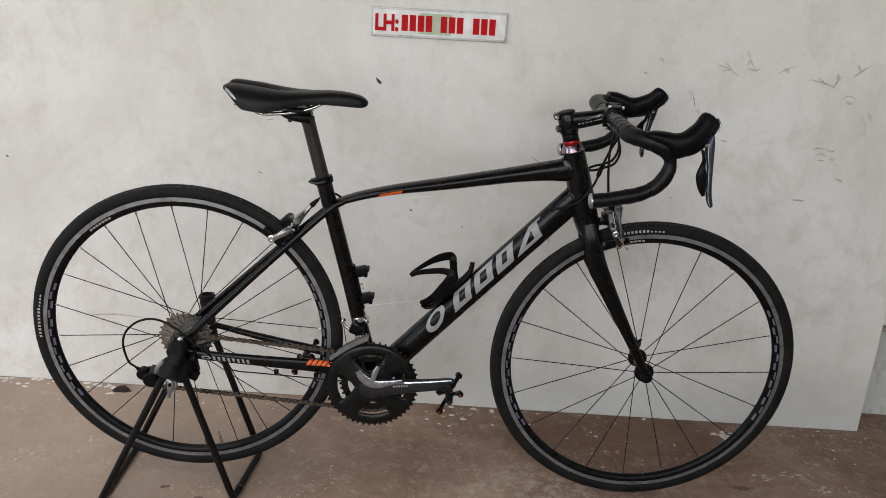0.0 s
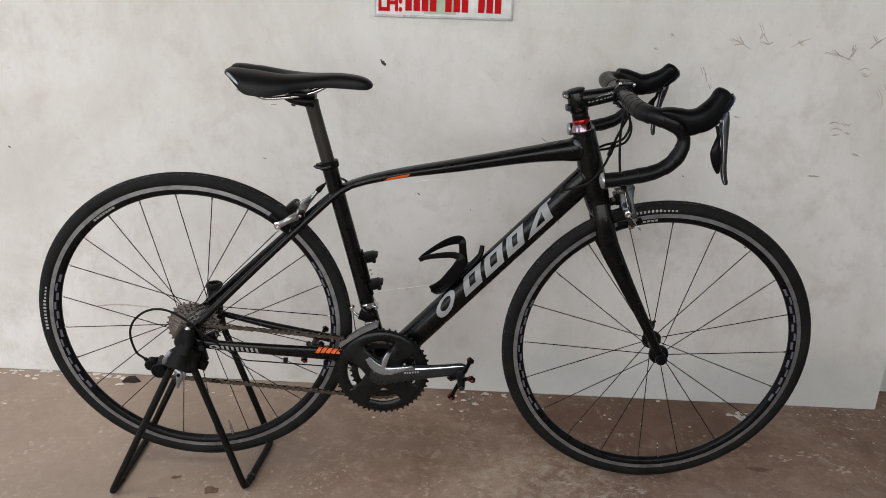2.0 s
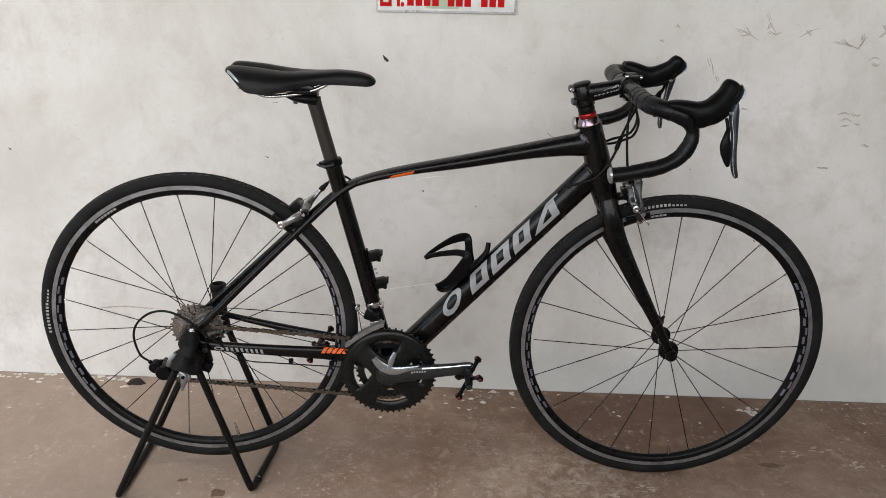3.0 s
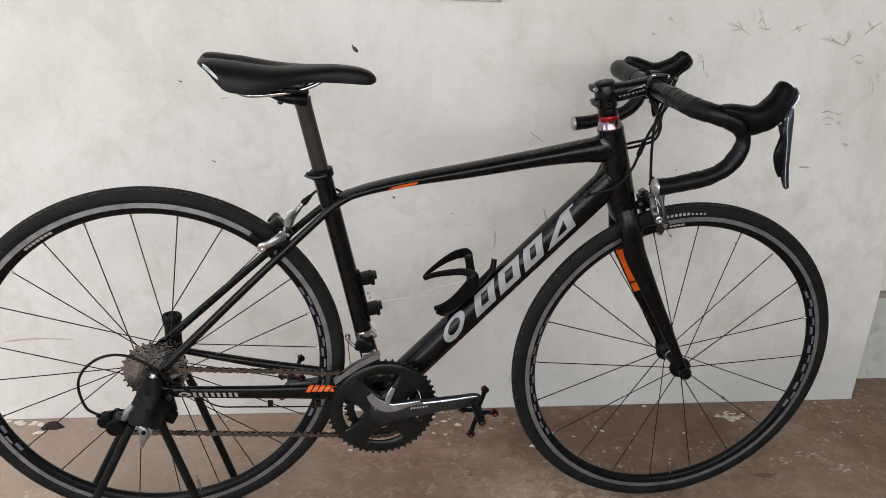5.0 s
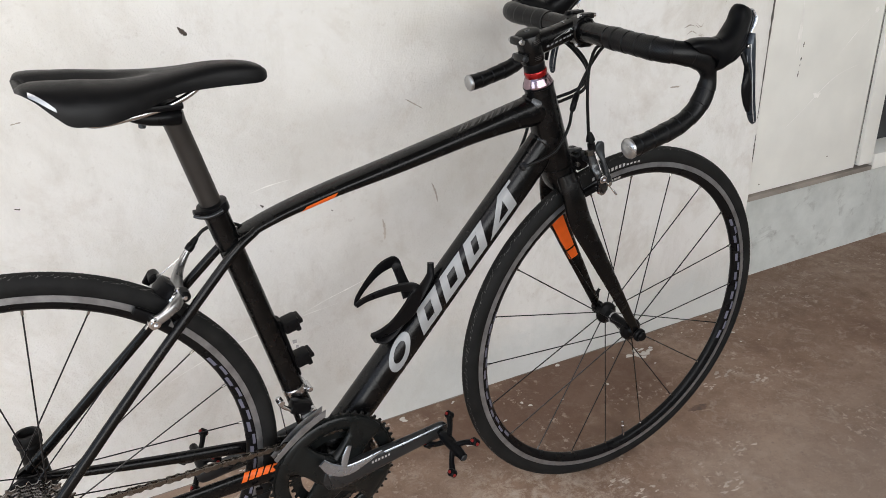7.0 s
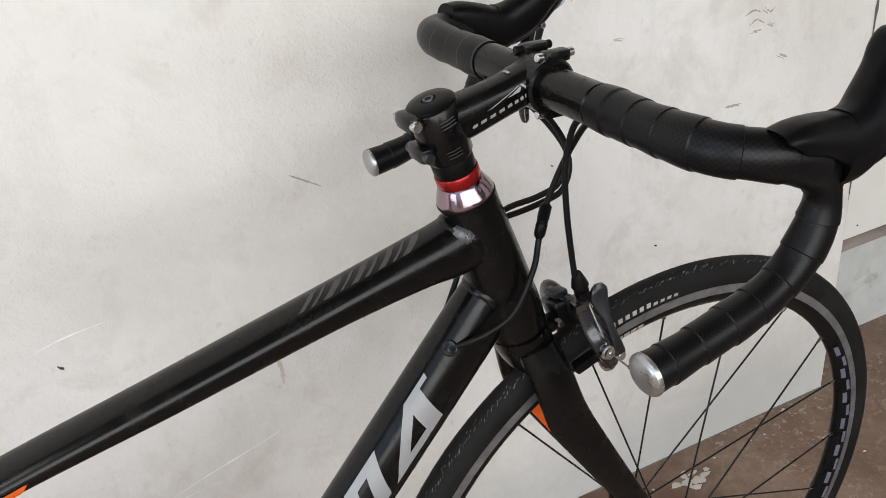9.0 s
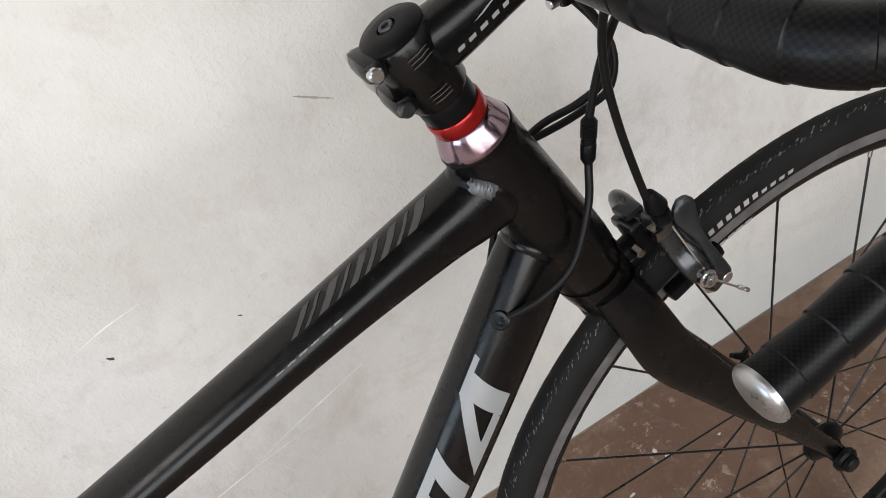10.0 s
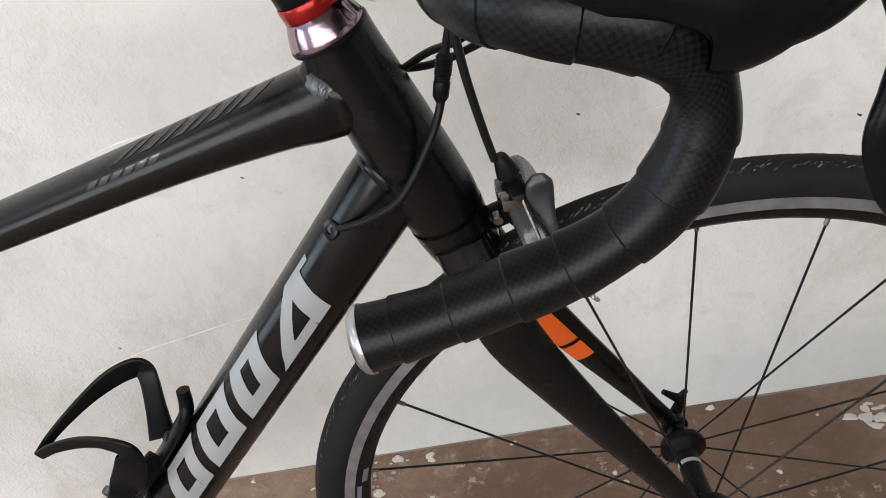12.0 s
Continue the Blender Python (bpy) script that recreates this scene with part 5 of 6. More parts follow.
def crankset():
    c = V(BB[0], 0, BB[1])
    big = part("outer_chainring", gear(50, 0.1011, -0.0490, -0.0458, [circle(0, 0, 0.0800, 60)]), RING, BIKE_OB, "large dark chainring with teeth", False)
    big.matrix_basis = Matrix.Translation(c)
    part("ring_face", revolve([(0.0965, -0.0488), (0.0958, -0.0520), (0.0925, -0.0545), (0.0850, -0.0552), (0.0775, -0.0538), (0.0745, -0.0515), (0.0740, -0.0470)], 72, closed=True), RING, big, "broad grey ring face")
    small = part("inner_chainring", gear(34, 0.0687, -0.0415, -0.0390, [circle(0, 0, 0.0520, 48)]), RING, BIKE_OB, "small dark chainring", False)
    small.matrix_basis = Matrix.Translation(c)
    hub = part("crank_spider", revolve([(0.012, -0.068), (0.0245, -0.066), (0.0300, -0.060), (0.0330, -0.052), (0.0330, -0.044), (0.012, -0.040)], 40), GREY, BIKE_OB, "grey four-arm spider")
    hub.matrix_basis = Matrix.Translation(c)
    for k in range(4):
        a = radians(52 + 90 * k)
        d, n = V(math.cos(a), 0, math.sin(a)), V(-math.sin(a), 0, math.cos(a))
        t = Tube([(*(d * 0.018 + V(0, -0.056, 0)), 0.010, 0.026), (*(d * 0.045 + V(0, -0.0535, 0)), 0.008, 0.0215), (*(d * 0.066 + V(0, -0.0520, 0)), 0.006, 0.0225), (*(d * 0.080 + V(0, -0.0515, 0)), 0.005, 0.0290), (*(d * 0.088 + V(0, -0.0505, 0)), 0.004, 0.0340)], power=3.0)
        part("spider_arm", t.bm(18), RING, hub)
        p = d * 0.0600
        part("ring_bolt", rod(p + V(0, -0.0455, 0), p + V(0, -0.0385, 0), 0.0055, 14), GREY, hub)
    PED = V(0.5715, 0, -0.0415)
    for s in (-1, 1):
        e = PED if s < 0 else c * 2 - PED
        e = V(e.x, 0, e.z)
        way = e - c
        rows = []
        for f, y, w, h in ((-0.09, 0.063, 0.008, 0.0175), (0.04, 0.0650, 0.0100, 0.0205), (0.22, 0.0665, 0.0098, 0.0190), (0.50, 0.0690, 0.0088, 0.0155), (0.80, 0.0720, 0.0075, 0.0135), (0.98, 0.0740, 0.0068, 0.0138), (1.05, 0.0742, 0.006, 0.0115), (1.085, 0.0742, 0.004, 0.006)):
            p = c + way * f
            rows.append((p.x, s * y, p.z, w, h))
        t = Tube(rows, per=6, power=2.8, side=(0, s, 0))
        arm = part("crank_arm", t.bm(26), GREY, BIKE_OB, "grey polished crank arm")
        if s < 0:
            flash = Tube([(0.3748, -0.0765, -0.0250, 0.002, 0.0060), (0.3890, -0.0775, -0.0415, 0.002, 0.0092), (0.4120, -0.0775, -0.0535, 0.002, 0.0095), (0.4380, -0.0775, -0.0495, 0.002, 0.0068), (0.4700, -0.0770, -0.0400, 0.0015, 0.0020)], per=6)
            part("bright_accent", flash.bm(12), SHINE, arm, "bright curved accent")
            wing = Tube([(0.4190, -0.0760, -0.0110, 0.0015, 0.0040), (0.4120, -0.0768, -0.0290, 0.002, 0.0060), (0.4080, -0.0775, -0.0460, 0.002, 0.0050)], per=5)
            part("bright_accent", wing.bm(12), SHINE, arm)
            for k in range(6):
                u = 0.33 + 0.016 * k
                part("decal", t.decal([(u, 8), (u + 0.009, 8), (u + 0.011, 20), (u + 0.002, 20)], 0.0009, 2, 3), PALE_INK, arm)
            part("edge_accent", t.decal([(0.40, 34), (0.90, 36), (0.90, 46), (0.40, 50)], 0.0006, 12, 3), SHINE, arm)
        pedal(s, e)


def pedal(s, e):
    """Slim platform pedal: an axle barrel and four arms to the corners, each with a pad and red studs."""
    top = part("pedal", turned((e.x, s * 0.072, e.z), (e.x, s * 0.150, e.z), [(0.0065, 0), (0.0065, 0.15), (0.0085, 0.22), (0.0090, 0.45), (0.0080, 0.75), (0.0065, 1.0)], 20), GLOSS, BIKE_OB, "black platform pedal with four arms and red studs")
    part("axle_end", rod((e.x, s * 0.150, e.z), (e.x, s * 0.153, e.z), 0.0050, 16), GREY, top)
    tilt = radians(48)
    d, n = V(math.cos(tilt), 0, math.sin(tilt)), V(-math.sin(tilt), 0, math.cos(tilt))
    c = V(e.x, s * 0.112, e.z)
    for i in (-1, 1):
        for j in (-1, 1):
            tip = c + d * (0.029 * i) + V(0, 0.038 * j, 0)
            mid = c.lerp(tip, 0.55)
            arm = Tube([(*(c + V(0, 0.008 * j, 0)), 0.0055, 0.0055), (*mid, 0.0040, 0.0042), (*c.lerp(tip, 0.85), 0.0046, 0.0050), (*tip, 0.0052, 0.0052)], per=4, side=tuple(n))
            ob = part("pedal_arm", arm.bm(12), GLOSS, top)
            part("pad", rod(tip - n * 0.0058, tip + n * 0.0058, 0.0062, 12), GLOSS, ob)
            for k in (-1, 1):
                part("stud", rod(tip + n * (0.0055 * k), tip + n * (0.0085 * k), 0.0026, 10), STUD, ob, "red stud")
            part("side_stud", rod(tip + V(0, 0.0045 * j, 0), tip + V(0, 0.0078 * j, 0), 0.0026, 10), STUD, ob, "red stud")


crankset()


def cassette():
    teeth = (28, 24, 21, 19, 17, 15, 14, 13, 12, 11)
    body = part("cassette", revolve([(0.0165, -0.060), (0.0165, -0.022)], 30), STEEL, REAR, "ten-speed steel cassette")
    for i, n in enumerate(teeth):
        y = -0.0225 - 0.00395 * i
        r = n * 0.0127 / (2 * math.pi)
        holes = [circle(0, 0, 0.0165, 24)]
        if i < 4:
            for k in range(6):
                a = 2 * math.pi * (k + 0.3 * i) / 6
                holes.append(circle(r * 0.68 * math.cos(a), r * 0.68 * math.sin(a), r * 0.13, 10))
        part("sprocket", gear(n, r, y - 0.0009, y + 0.0009, holes, 0.0024, 0.0026), COGS, REAR, "", False)
    part("lock_ring", revolve([(0.0105, -0.0605), (0.0165, -0.0605), (0.0175, -0.0585), (0.0105, -0.0585)], 30, closed=True), GREY, REAR)


cassette()


def link_meshes():
    def plate_pair(w, y):
        bm = bmesh.new()
        for s in (-1, 1):
            out = []
            for k in range(7):
                a = math.pi / 2 + math.pi * k / 6
                out.append((0.0042 * math.cos(a), 0.0042 * math.sin(a)))
            out += [(0.00635, -0.0028)]
            for k in range(7):
                a = -math.pi / 2 + math.pi * k / 6
                out.append((0.0127 + 0.0042 * math.cos(a), 0.0042 * math.sin(a)))
            out += [(0.00635, 0.0028)]
            vs = [[bm.verts.new((x, s * y + d * w, z)) for x, z in out] for d in (-0.5, 0.5)]
            for a, b in zip(range(len(out)), [*range(1, len(out)), 0]):
                bm.faces.new((vs[0][a], vs[0][b], vs[1][b], vs[1][a]))
            bm.faces.new(vs[0]), bm.faces.new(vs[1][::-1])
        rod((0, -y, 0), (0, y, 0), 0.0036, 8, bm)
        return bm

    return mesh_of("chain_link", plate_pair(0.0011, 0.0029), STEEL, False), mesh_of("chain_link", plate_pair(0.0011, 0.0016), STEEL, False)


CHAIN_PATH = []


def chain():
    """Closed loop: small sprocket, upper run, small ring, lower run, two jockey wheels."""
    inner, outer_ = link_meshes()[::-1]
    pts = []

    def arcs(cx, cz, r, a0, a1, y, n=14):
        for k in range(n + 1):
            a = radians(a0 + (a1 - a0) * k / n)
            pts.append(V(cx + r * math.cos(a), y, cz + r * math.sin(a)))

    arcs(0, 0, 0.0245, 200, 84, -0.0560)
    arcs(BB[0], BB[1], 0.0687, 101, -89, -0.0402, 26)
    arcs(JOCKEY[1][0], JOCKEY[1][1], 0.0225, -92, -262, -0.0550)
    arcs(JOCKEY[0][0], JOCKEY[0][1], 0.0225, -70, 60, -0.0560)
    pts.append(V(-0.0235, -0.0560, -0.006))
    loop = pts + [pts[0]]
    # even steps of one link
    seg = [(b - a).length for a, b in zip(loop, loop[1:])]
    total = sum(seg)
    n = round(total / 0.0127)
    step = total / n
    marks, i, left = [], 0, 0.0
    for k in range(n):
        d = k * step
        acc = 0.0
        for a, b, s in zip(loop, loop[1:], seg):
            if acc + s >= d:
                marks.append(a.lerp(b, (d - acc) / max(s, 1e-9)))
                break
            acc += s
    marks.append(marks[0])
    base = None
    for k, (a, b) in enumerate(zip(marks, marks[1:])):
        way = (b - a).normalized()
        side = V(0, 1, 0)
        up = way.cross(side).normalized()
        side = up.cross(way)
        m = Matrix.Translation(a) @ Matrix((way, side, up)).transposed().to_4x4()
        me = outer_ if k % 2 else inner
        if base is None:
            base = new("chain", me)
            base.parent, base.matrix_basis = BIKE_OB, m
            tagged(base, "oily steel bicycle chain")
            inv = m.inverted()
        else:
            share("chain_link", me, base, inv @ m)


JOCKEY = ((0.008, -0.0600), (-0.060, -0.0830))
chain()


def rear_derailleur():
    body = part("rear_derailleur", Tube([(0.010, -0.070, -0.020, 0.009, 0.011), (0.004, -0.078, -0.036, 0.011, 0.014), (-0.004, -0.084, -0.052, 0.012, 0.014), (-0.018, -0.084, -0.066, 0.010, 0.010)], per=5).bm(18), GLOSS, BIKE_OB, "black and silver rear derailleur")
    for pts in ([(-0.0430, -0.100, -0.0470, 0.005, 0.0045), (-0.0350, -0.103, -0.0330, 0.006, 0.0065), (-0.0250, -0.103, -0.0170, 0.005, 0.0040)],
                [(-0.0170, -0.110, -0.0560, 0.005, 0.0060), (-0.0080, -0.112, -0.0660, 0.006, 0.0085), (-0.0110, -0.112, -0.0820, 0.005, 0.0055), (-0.0150, -0.110, -0.0980, 0.004, 0.0030)],
                [(-0.0020, -0.108, -0.0570, 0.004, 0.0030), (0.0010, -0.110, -0.0680, 0.004, 0.0035), (-0.0050, -0.110, -0.0790, 0.004, 0.0030)]):
        part("parallelogram", Tube(pts, per=6, power=2.8).bm(14), RIMSIDE, body, "bright linkage")
    part("link_pin", rod((-0.009, -0.105, -0.064), (-0.009, -0.121, -0.064), 0.0035, 12), GLOSS, body)
    part("hanger", box((0.030, -0.074, -0.030), (0.016, 0.010, 0.044), 0.003, pose(0, 0, 0, 0, -12)), GLOSS, body)
    part("pulley_arm", box((0.030, -0.080, -0.058), (0.022, 0.012, 0.022), 0.004, pose(0, 0, 0, 0, 25)), GLOSS, body)
    part("hanger_bolt", rod((0.029, -0.078, -0.018), (0.029, -0.086, -0.018), 0.006, 14), GREY, body)
    part("parallelogram", box((-0.048, -0.086, -0.052), (0.022, 0.012, 0.012), 0.003, pose(0, 0, 0, 0, 20)), GREY, body)
    for y in (-0.0605, -0.0500):
        out = []
        a, b = V(JOCKEY[0][0], 0, JOCKEY[0][1]), V(JOCKEY[1][0], 0, JOCKEY[1][1])
        way = math.atan2(b.z - a.z, b.x - a.x)
        for k in range(9):
            t = way + math.pi / 2 + math.pi * k / 8
            out.append((a.x + 0.012 * math.cos(t), a.z + 0.012 * math.sin(t)))
        for k in range(9):
            t = way - math.pi / 2 + math.pi * k / 8
            out.append((b.x + 0.015 * math.cos(t), b.z + 0.015 * math.sin(t)))
        part("cage_plate", plate(out, y - 0.001, y + 0.001), GLOSS, body, smooth=False)
    for j, (x, z) in enumerate(JOCKEY):
        w = part("jockey_wheel", gear(11, 0.0200, -0.0575, -0.0535, [circle(0, 0, 0.004, 12)]), GLOSS, body, "", False)
        w.matrix_basis = Matrix.Translation((x, 0, z))
        part("jockey_bolt", rod((x, -0.0640, z), (x, -0.0480, z), 0.0042, 12), CHROME if j else GREY, body)
    part("knuckle", rod((-0.060, -0.088, -0.076), (-0.060, -0.062, -0.076), 0.0165, 22), GLOSS, body)
    part("knuckle", rod((-0.078, -0.084, -0.066), (-0.078, -0.064, -0.066), 0.0125, 20), GLOSS, body)
    part("adjuster", rod((-0.076, -0.076, -0.066), (-0.090, -0.078, -0.052), 0.0040, 12), GLOSS, body)
    part("gear_cable", pipe([(0.075, -0.062, -0.030), (0.045, -0.074, 0.002), (0.0315, -0.076, 0.012), (-0.004, -0.078, 0.046), (-0.0426, -0.078, 0.0635), (-0.0776, -0.078, 0.0590), (-0.1060, -0.078, 0.0350), (-0.1160, -0.078, 0.0030), (-0.1070, -0.078, -0.0370), (-0.090, -0.078, -0.0520)], 0.0024, 10), CABLE, BIKE_OB, "black looped gear cable")
    part("gear_cable", pipe([(0.345, -0.040, -0.072), (0.25, -0.056, -0.060), (0.16, -0.062, -0.054), (0.11, -0.064, -0.050), (0.075, -0.062, -0.030)], 0.0014, 8), CABLE, BIKE_OB)
    for x in (0.20, 0.285):
        part("cable_stop", box((x, -0.056, -0.050 - 0.02 * (x - 0.15)), (0.010, 0.007, 0.010), 0.002), BLACK, BIKE_OB)


rear_derailleur()


def front_derailleur():
    lo, hi = V(0.3690, 0, 0.0585), V(0.3655, 0, 0.0705)
    band = part("front_derailleur", turned(lo, hi, [(0.0168, 0), (0.0182, 0.1), (0.0185, 0.5), (0.0182, 0.9), (0.0168, 1.0)], 30), CHROME, BIKE_OB, "silver front derailleur with a clamp band")
    part("band_bolt", rod((0.386, -0.018, 0.0640), (0.386, 0.004, 0.0640), 0.0045), CHROME, band)
    part("linkage", box((0.3650, -0.026, 0.0480), (0.030, 0.018, 0.020), 0.004, pose(0, 0, 0, 0, 20)), GLOSS, band)
    part("linkage", box((0.3760, -0.030, 0.0330), (0.026, 0.014, 0.014), 0.004, pose(0, 0, 0, 0, -10)), CHROME, band)
    part("link_arm", pipe([(0.352, -0.028, 0.046), (0.338, -0.026, 0.058), (0.334, -0.024, 0.072)], 0.0032, 10), CHROME, band)
    cage = [(0.3150, -0.0165), (0.333, -0.0010), (0.352, 0.0135), (0.372, 0.0265), (0.393, 0.0370), (0.394, 0.0480), (0.374, 0.0395), (0.352, 0.0265), (0.333, 0.0110), (0.3115, -0.0100)]
    for y, dz in ((-0.0535, 0.0), (-0.0400, -0.002)):
        part("cage_plate", plate([(x, z + dz) for x, z in cage], y - 0.0006, y + 0.0006), RIMSIDE, band, "long silver cage plate", False)
    part("derailleur_wire", rod((0.334, -0.024, 0.072), (0.349, -0.012, -0.030), 0.0009, 6), CHROME, band)
    part("wire_screw", rod((0.336, -0.020, 0.066), (0.336, -0.034, 0.066), 0.0050, 14), CHROME, band, "bright wire screw")


front_derailleur()


# -- brakes --
def caliper(name, m, metal, label, out=0.030):
    """Side-pull caliper; x away from the frame, z up along the fork or stays, bolt at the origin."""
    x = out
    top = part(name, box((x - 0.006, 0, 0.004), (0.022, 0.022, 0.026), 0.005), GLOSS, BIKE_OB, label)
    top.matrix_basis = m
    part("mount_bolt", rod((-0.012, 0, 0), (x + 0.016, 0, 0), 0.0085, 18), GLOSS, top)
    part("mount_nut", rod((x - 0.020, -0.012, 0.009), (x - 0.020, -0.020, 0.009), 0.0038, 6), STEEL, top)
    part("pivot_cap", rod((x + 0.002, 0, 0), (x + 0.013, 0, 0), 0.0090, 20), GLOSS, top)
    part("bridge", box((x - 0.004, 0.006, 0.0210), (0.015, 0.018, 0.006), 0.0025, pose(0, 0, 0, -10, 12)), GREY, top)
    part("bridge", box((x - 0.007, 0.004, 0.0130), (0.018, 0.024, 0.008), 0.003, pose(0, 0, 0, -10, 12)), metal, top)
    part("cable_block", box((x - 0.005, -0.0310, 0.0275), (0.013, 0.011, 0.008), 0.002, pose(0, 0, 0, 0, 15)), STEEL, top, "bright cable block")
    long_arm = Tube([(x - 0.002, -0.031, 0.028, 0.0075, 0.004), (x - 0.003, -0.036, 0.006, 0.0085, 0.005), (x - 0.003, -0.044, -0.008, 0.0085, 0.005), (x + 0.003, -0.044, -0.028, 0.0090, 0.005), (x + 0.005, -0.040, -0.044, 0.006, 0.004)], per=6, side=(1, 0, 0), power=2.6)
    part("brake_arm", long_arm.bm(16), metal, top)
    for s in (-1, 1):
        arm = Tube([(x - 0.002, -s * 0.004, 0.010, 0.006, 0.009), (x, s * 0.014, 0.013, 0.0065, 0.010), (x + 0.002, s * 0.031, 0.003, 0.007, 0.0105), (x + 0.003, s * 0.040, -0.016, 0.007, 0.0088), (x + 0.003, s * 0.0370, -0.036, 0.0065, 0.0080), (x + 0.004, s * 0.0310, -0.050, 0.006, 0.0070)], per=6, side=(1, 0, 0))
        part("brake_arm", arm.bm(16), metal, top)
        part("pad_holder", box((x + 0.004, s * 0.0185, -0.047), (0.050, 0.0095, 0.011), 0.003), GLOSS, top, "black brake pad")
        part("pad_bolt", turned((x + 0.004, s * 0.020, -0.047), (x + 0.004, s * 0.0400, -0.047), [(0.0052, 0), (0.0052, 0.55), (0.0072, 0.6), (0.0072, 0.85), (0.0046, 0.88), (0.0046, 1.0), (0.0028, 1.0), (0.0026, 0.85)], 18), CHROME, top, "bright pad bolt")
    up = Tube([(x - 0.002, -0.018, 0.011, 0.006, 0.008), (x, -0.0285, 0.022, 0.0055, 0.0075), (x + 0.001, -0.0315, 0.040, 0.005, 0.0062)], per=6, side=(1, 0, 0))
    part("cable_arm", up.bm(14), metal, top)
    part("barrel_adjuster", turned((x + 0.001, -0.0315, 0.033), (x + 0.0015, -0.0315, 0.061), [(0.0058, 0), (0.0064, 0.10), (0.0064, 0.30), (0.0042, 0.34), (0.0042, 0.45), (0.0075, 0.50), (0.0062, 0.70), (0.0040, 0.95), (0.003, 1.0)], 18), GLOSS, top, "black barrel adjuster")
    spoon = Tube([(x + 0.0165, -0.0340, 0.0390, 0.0040, 0.0020), (x + 0.0150, -0.0350, 0.0345, 0.0080, 0.0030), (x + 0.0125, -0.0360, 0.0270, 0.0085, 0.0032), (x + 0.0115, -0.0395, 0.0160, 0.0055, 0.0030), (x + 0.0110, -0.0430, 0.0060, 0.0035, 0.0030), (x + 0.0105, -0.0470, -0.0107, 0.0045, 0.0030), (x + 0.0095, -0.0500, -0.0260, 0.0060, 0.0028), (x + 0.0090, -0.0500, -0.0320, 0.0035, 0.0020)], per=6, side=(1, 0, 0), power=2.5)
    part("release_lever", spoon.bm(16), GREY, top, "grey spoon-shaped release lever")
    part("clamp_screw", rod((x + 0.0095, -0.043, -0.030), (x + 0.0095, -0.053, -0.030), 0.0046, 16), CHROME, top)
    part("inner_wire", rod((x + 0.002, -0.0325, 0.040), (x + 0.000, -0.050, -0.014), 0.0009, 8), CHROME, top)
    part("wire_clamp", turned((x - 0.002, -0.042, -0.016), (x - 0.002, -0.0555, -0.016), [(0.0055, 0), (0.0068, 0.2), (0.0068, 0.75), (0.0050, 0.8), (0.0050, 1.0), (0.0028, 1.0), (0.0026, 0.8)], 18), CHROME, top, "bright wire clamp")
    part("wire_tail", rod((x, -0.053, -0.018), (x + 0.012, -0.055, -0.044), 0.0009, 8), CHROME, top)
    part("wire_crimp", turned((x + 0.0115, -0.055, -0.042), (x + 0.0165, -0.056, -0.053), [(0.0011, 0), (0.0017, 0.1), (0.0016, 0.45), (0.0010, 0.5), (0.0017, 0.56), (0.0016, 0.9), (0.0008, 1.0)], 10), CHROME, top, "bright crimped wire end")
    return top


def brakes():
    ax = Vector((-0.295, 0, 0.955))
    fwd = Vector((0.955, 0, 0.295))
    m = Matrix.Translation((0.8500, 0, 0.3220)) @ Matrix((fwd, V(0, 1, 0), ax)).transposed().to_4x4()
    caliper("front_brake", m, BRAKE, "dark grey side-pull front brake", 0.030)
    rear_brake()


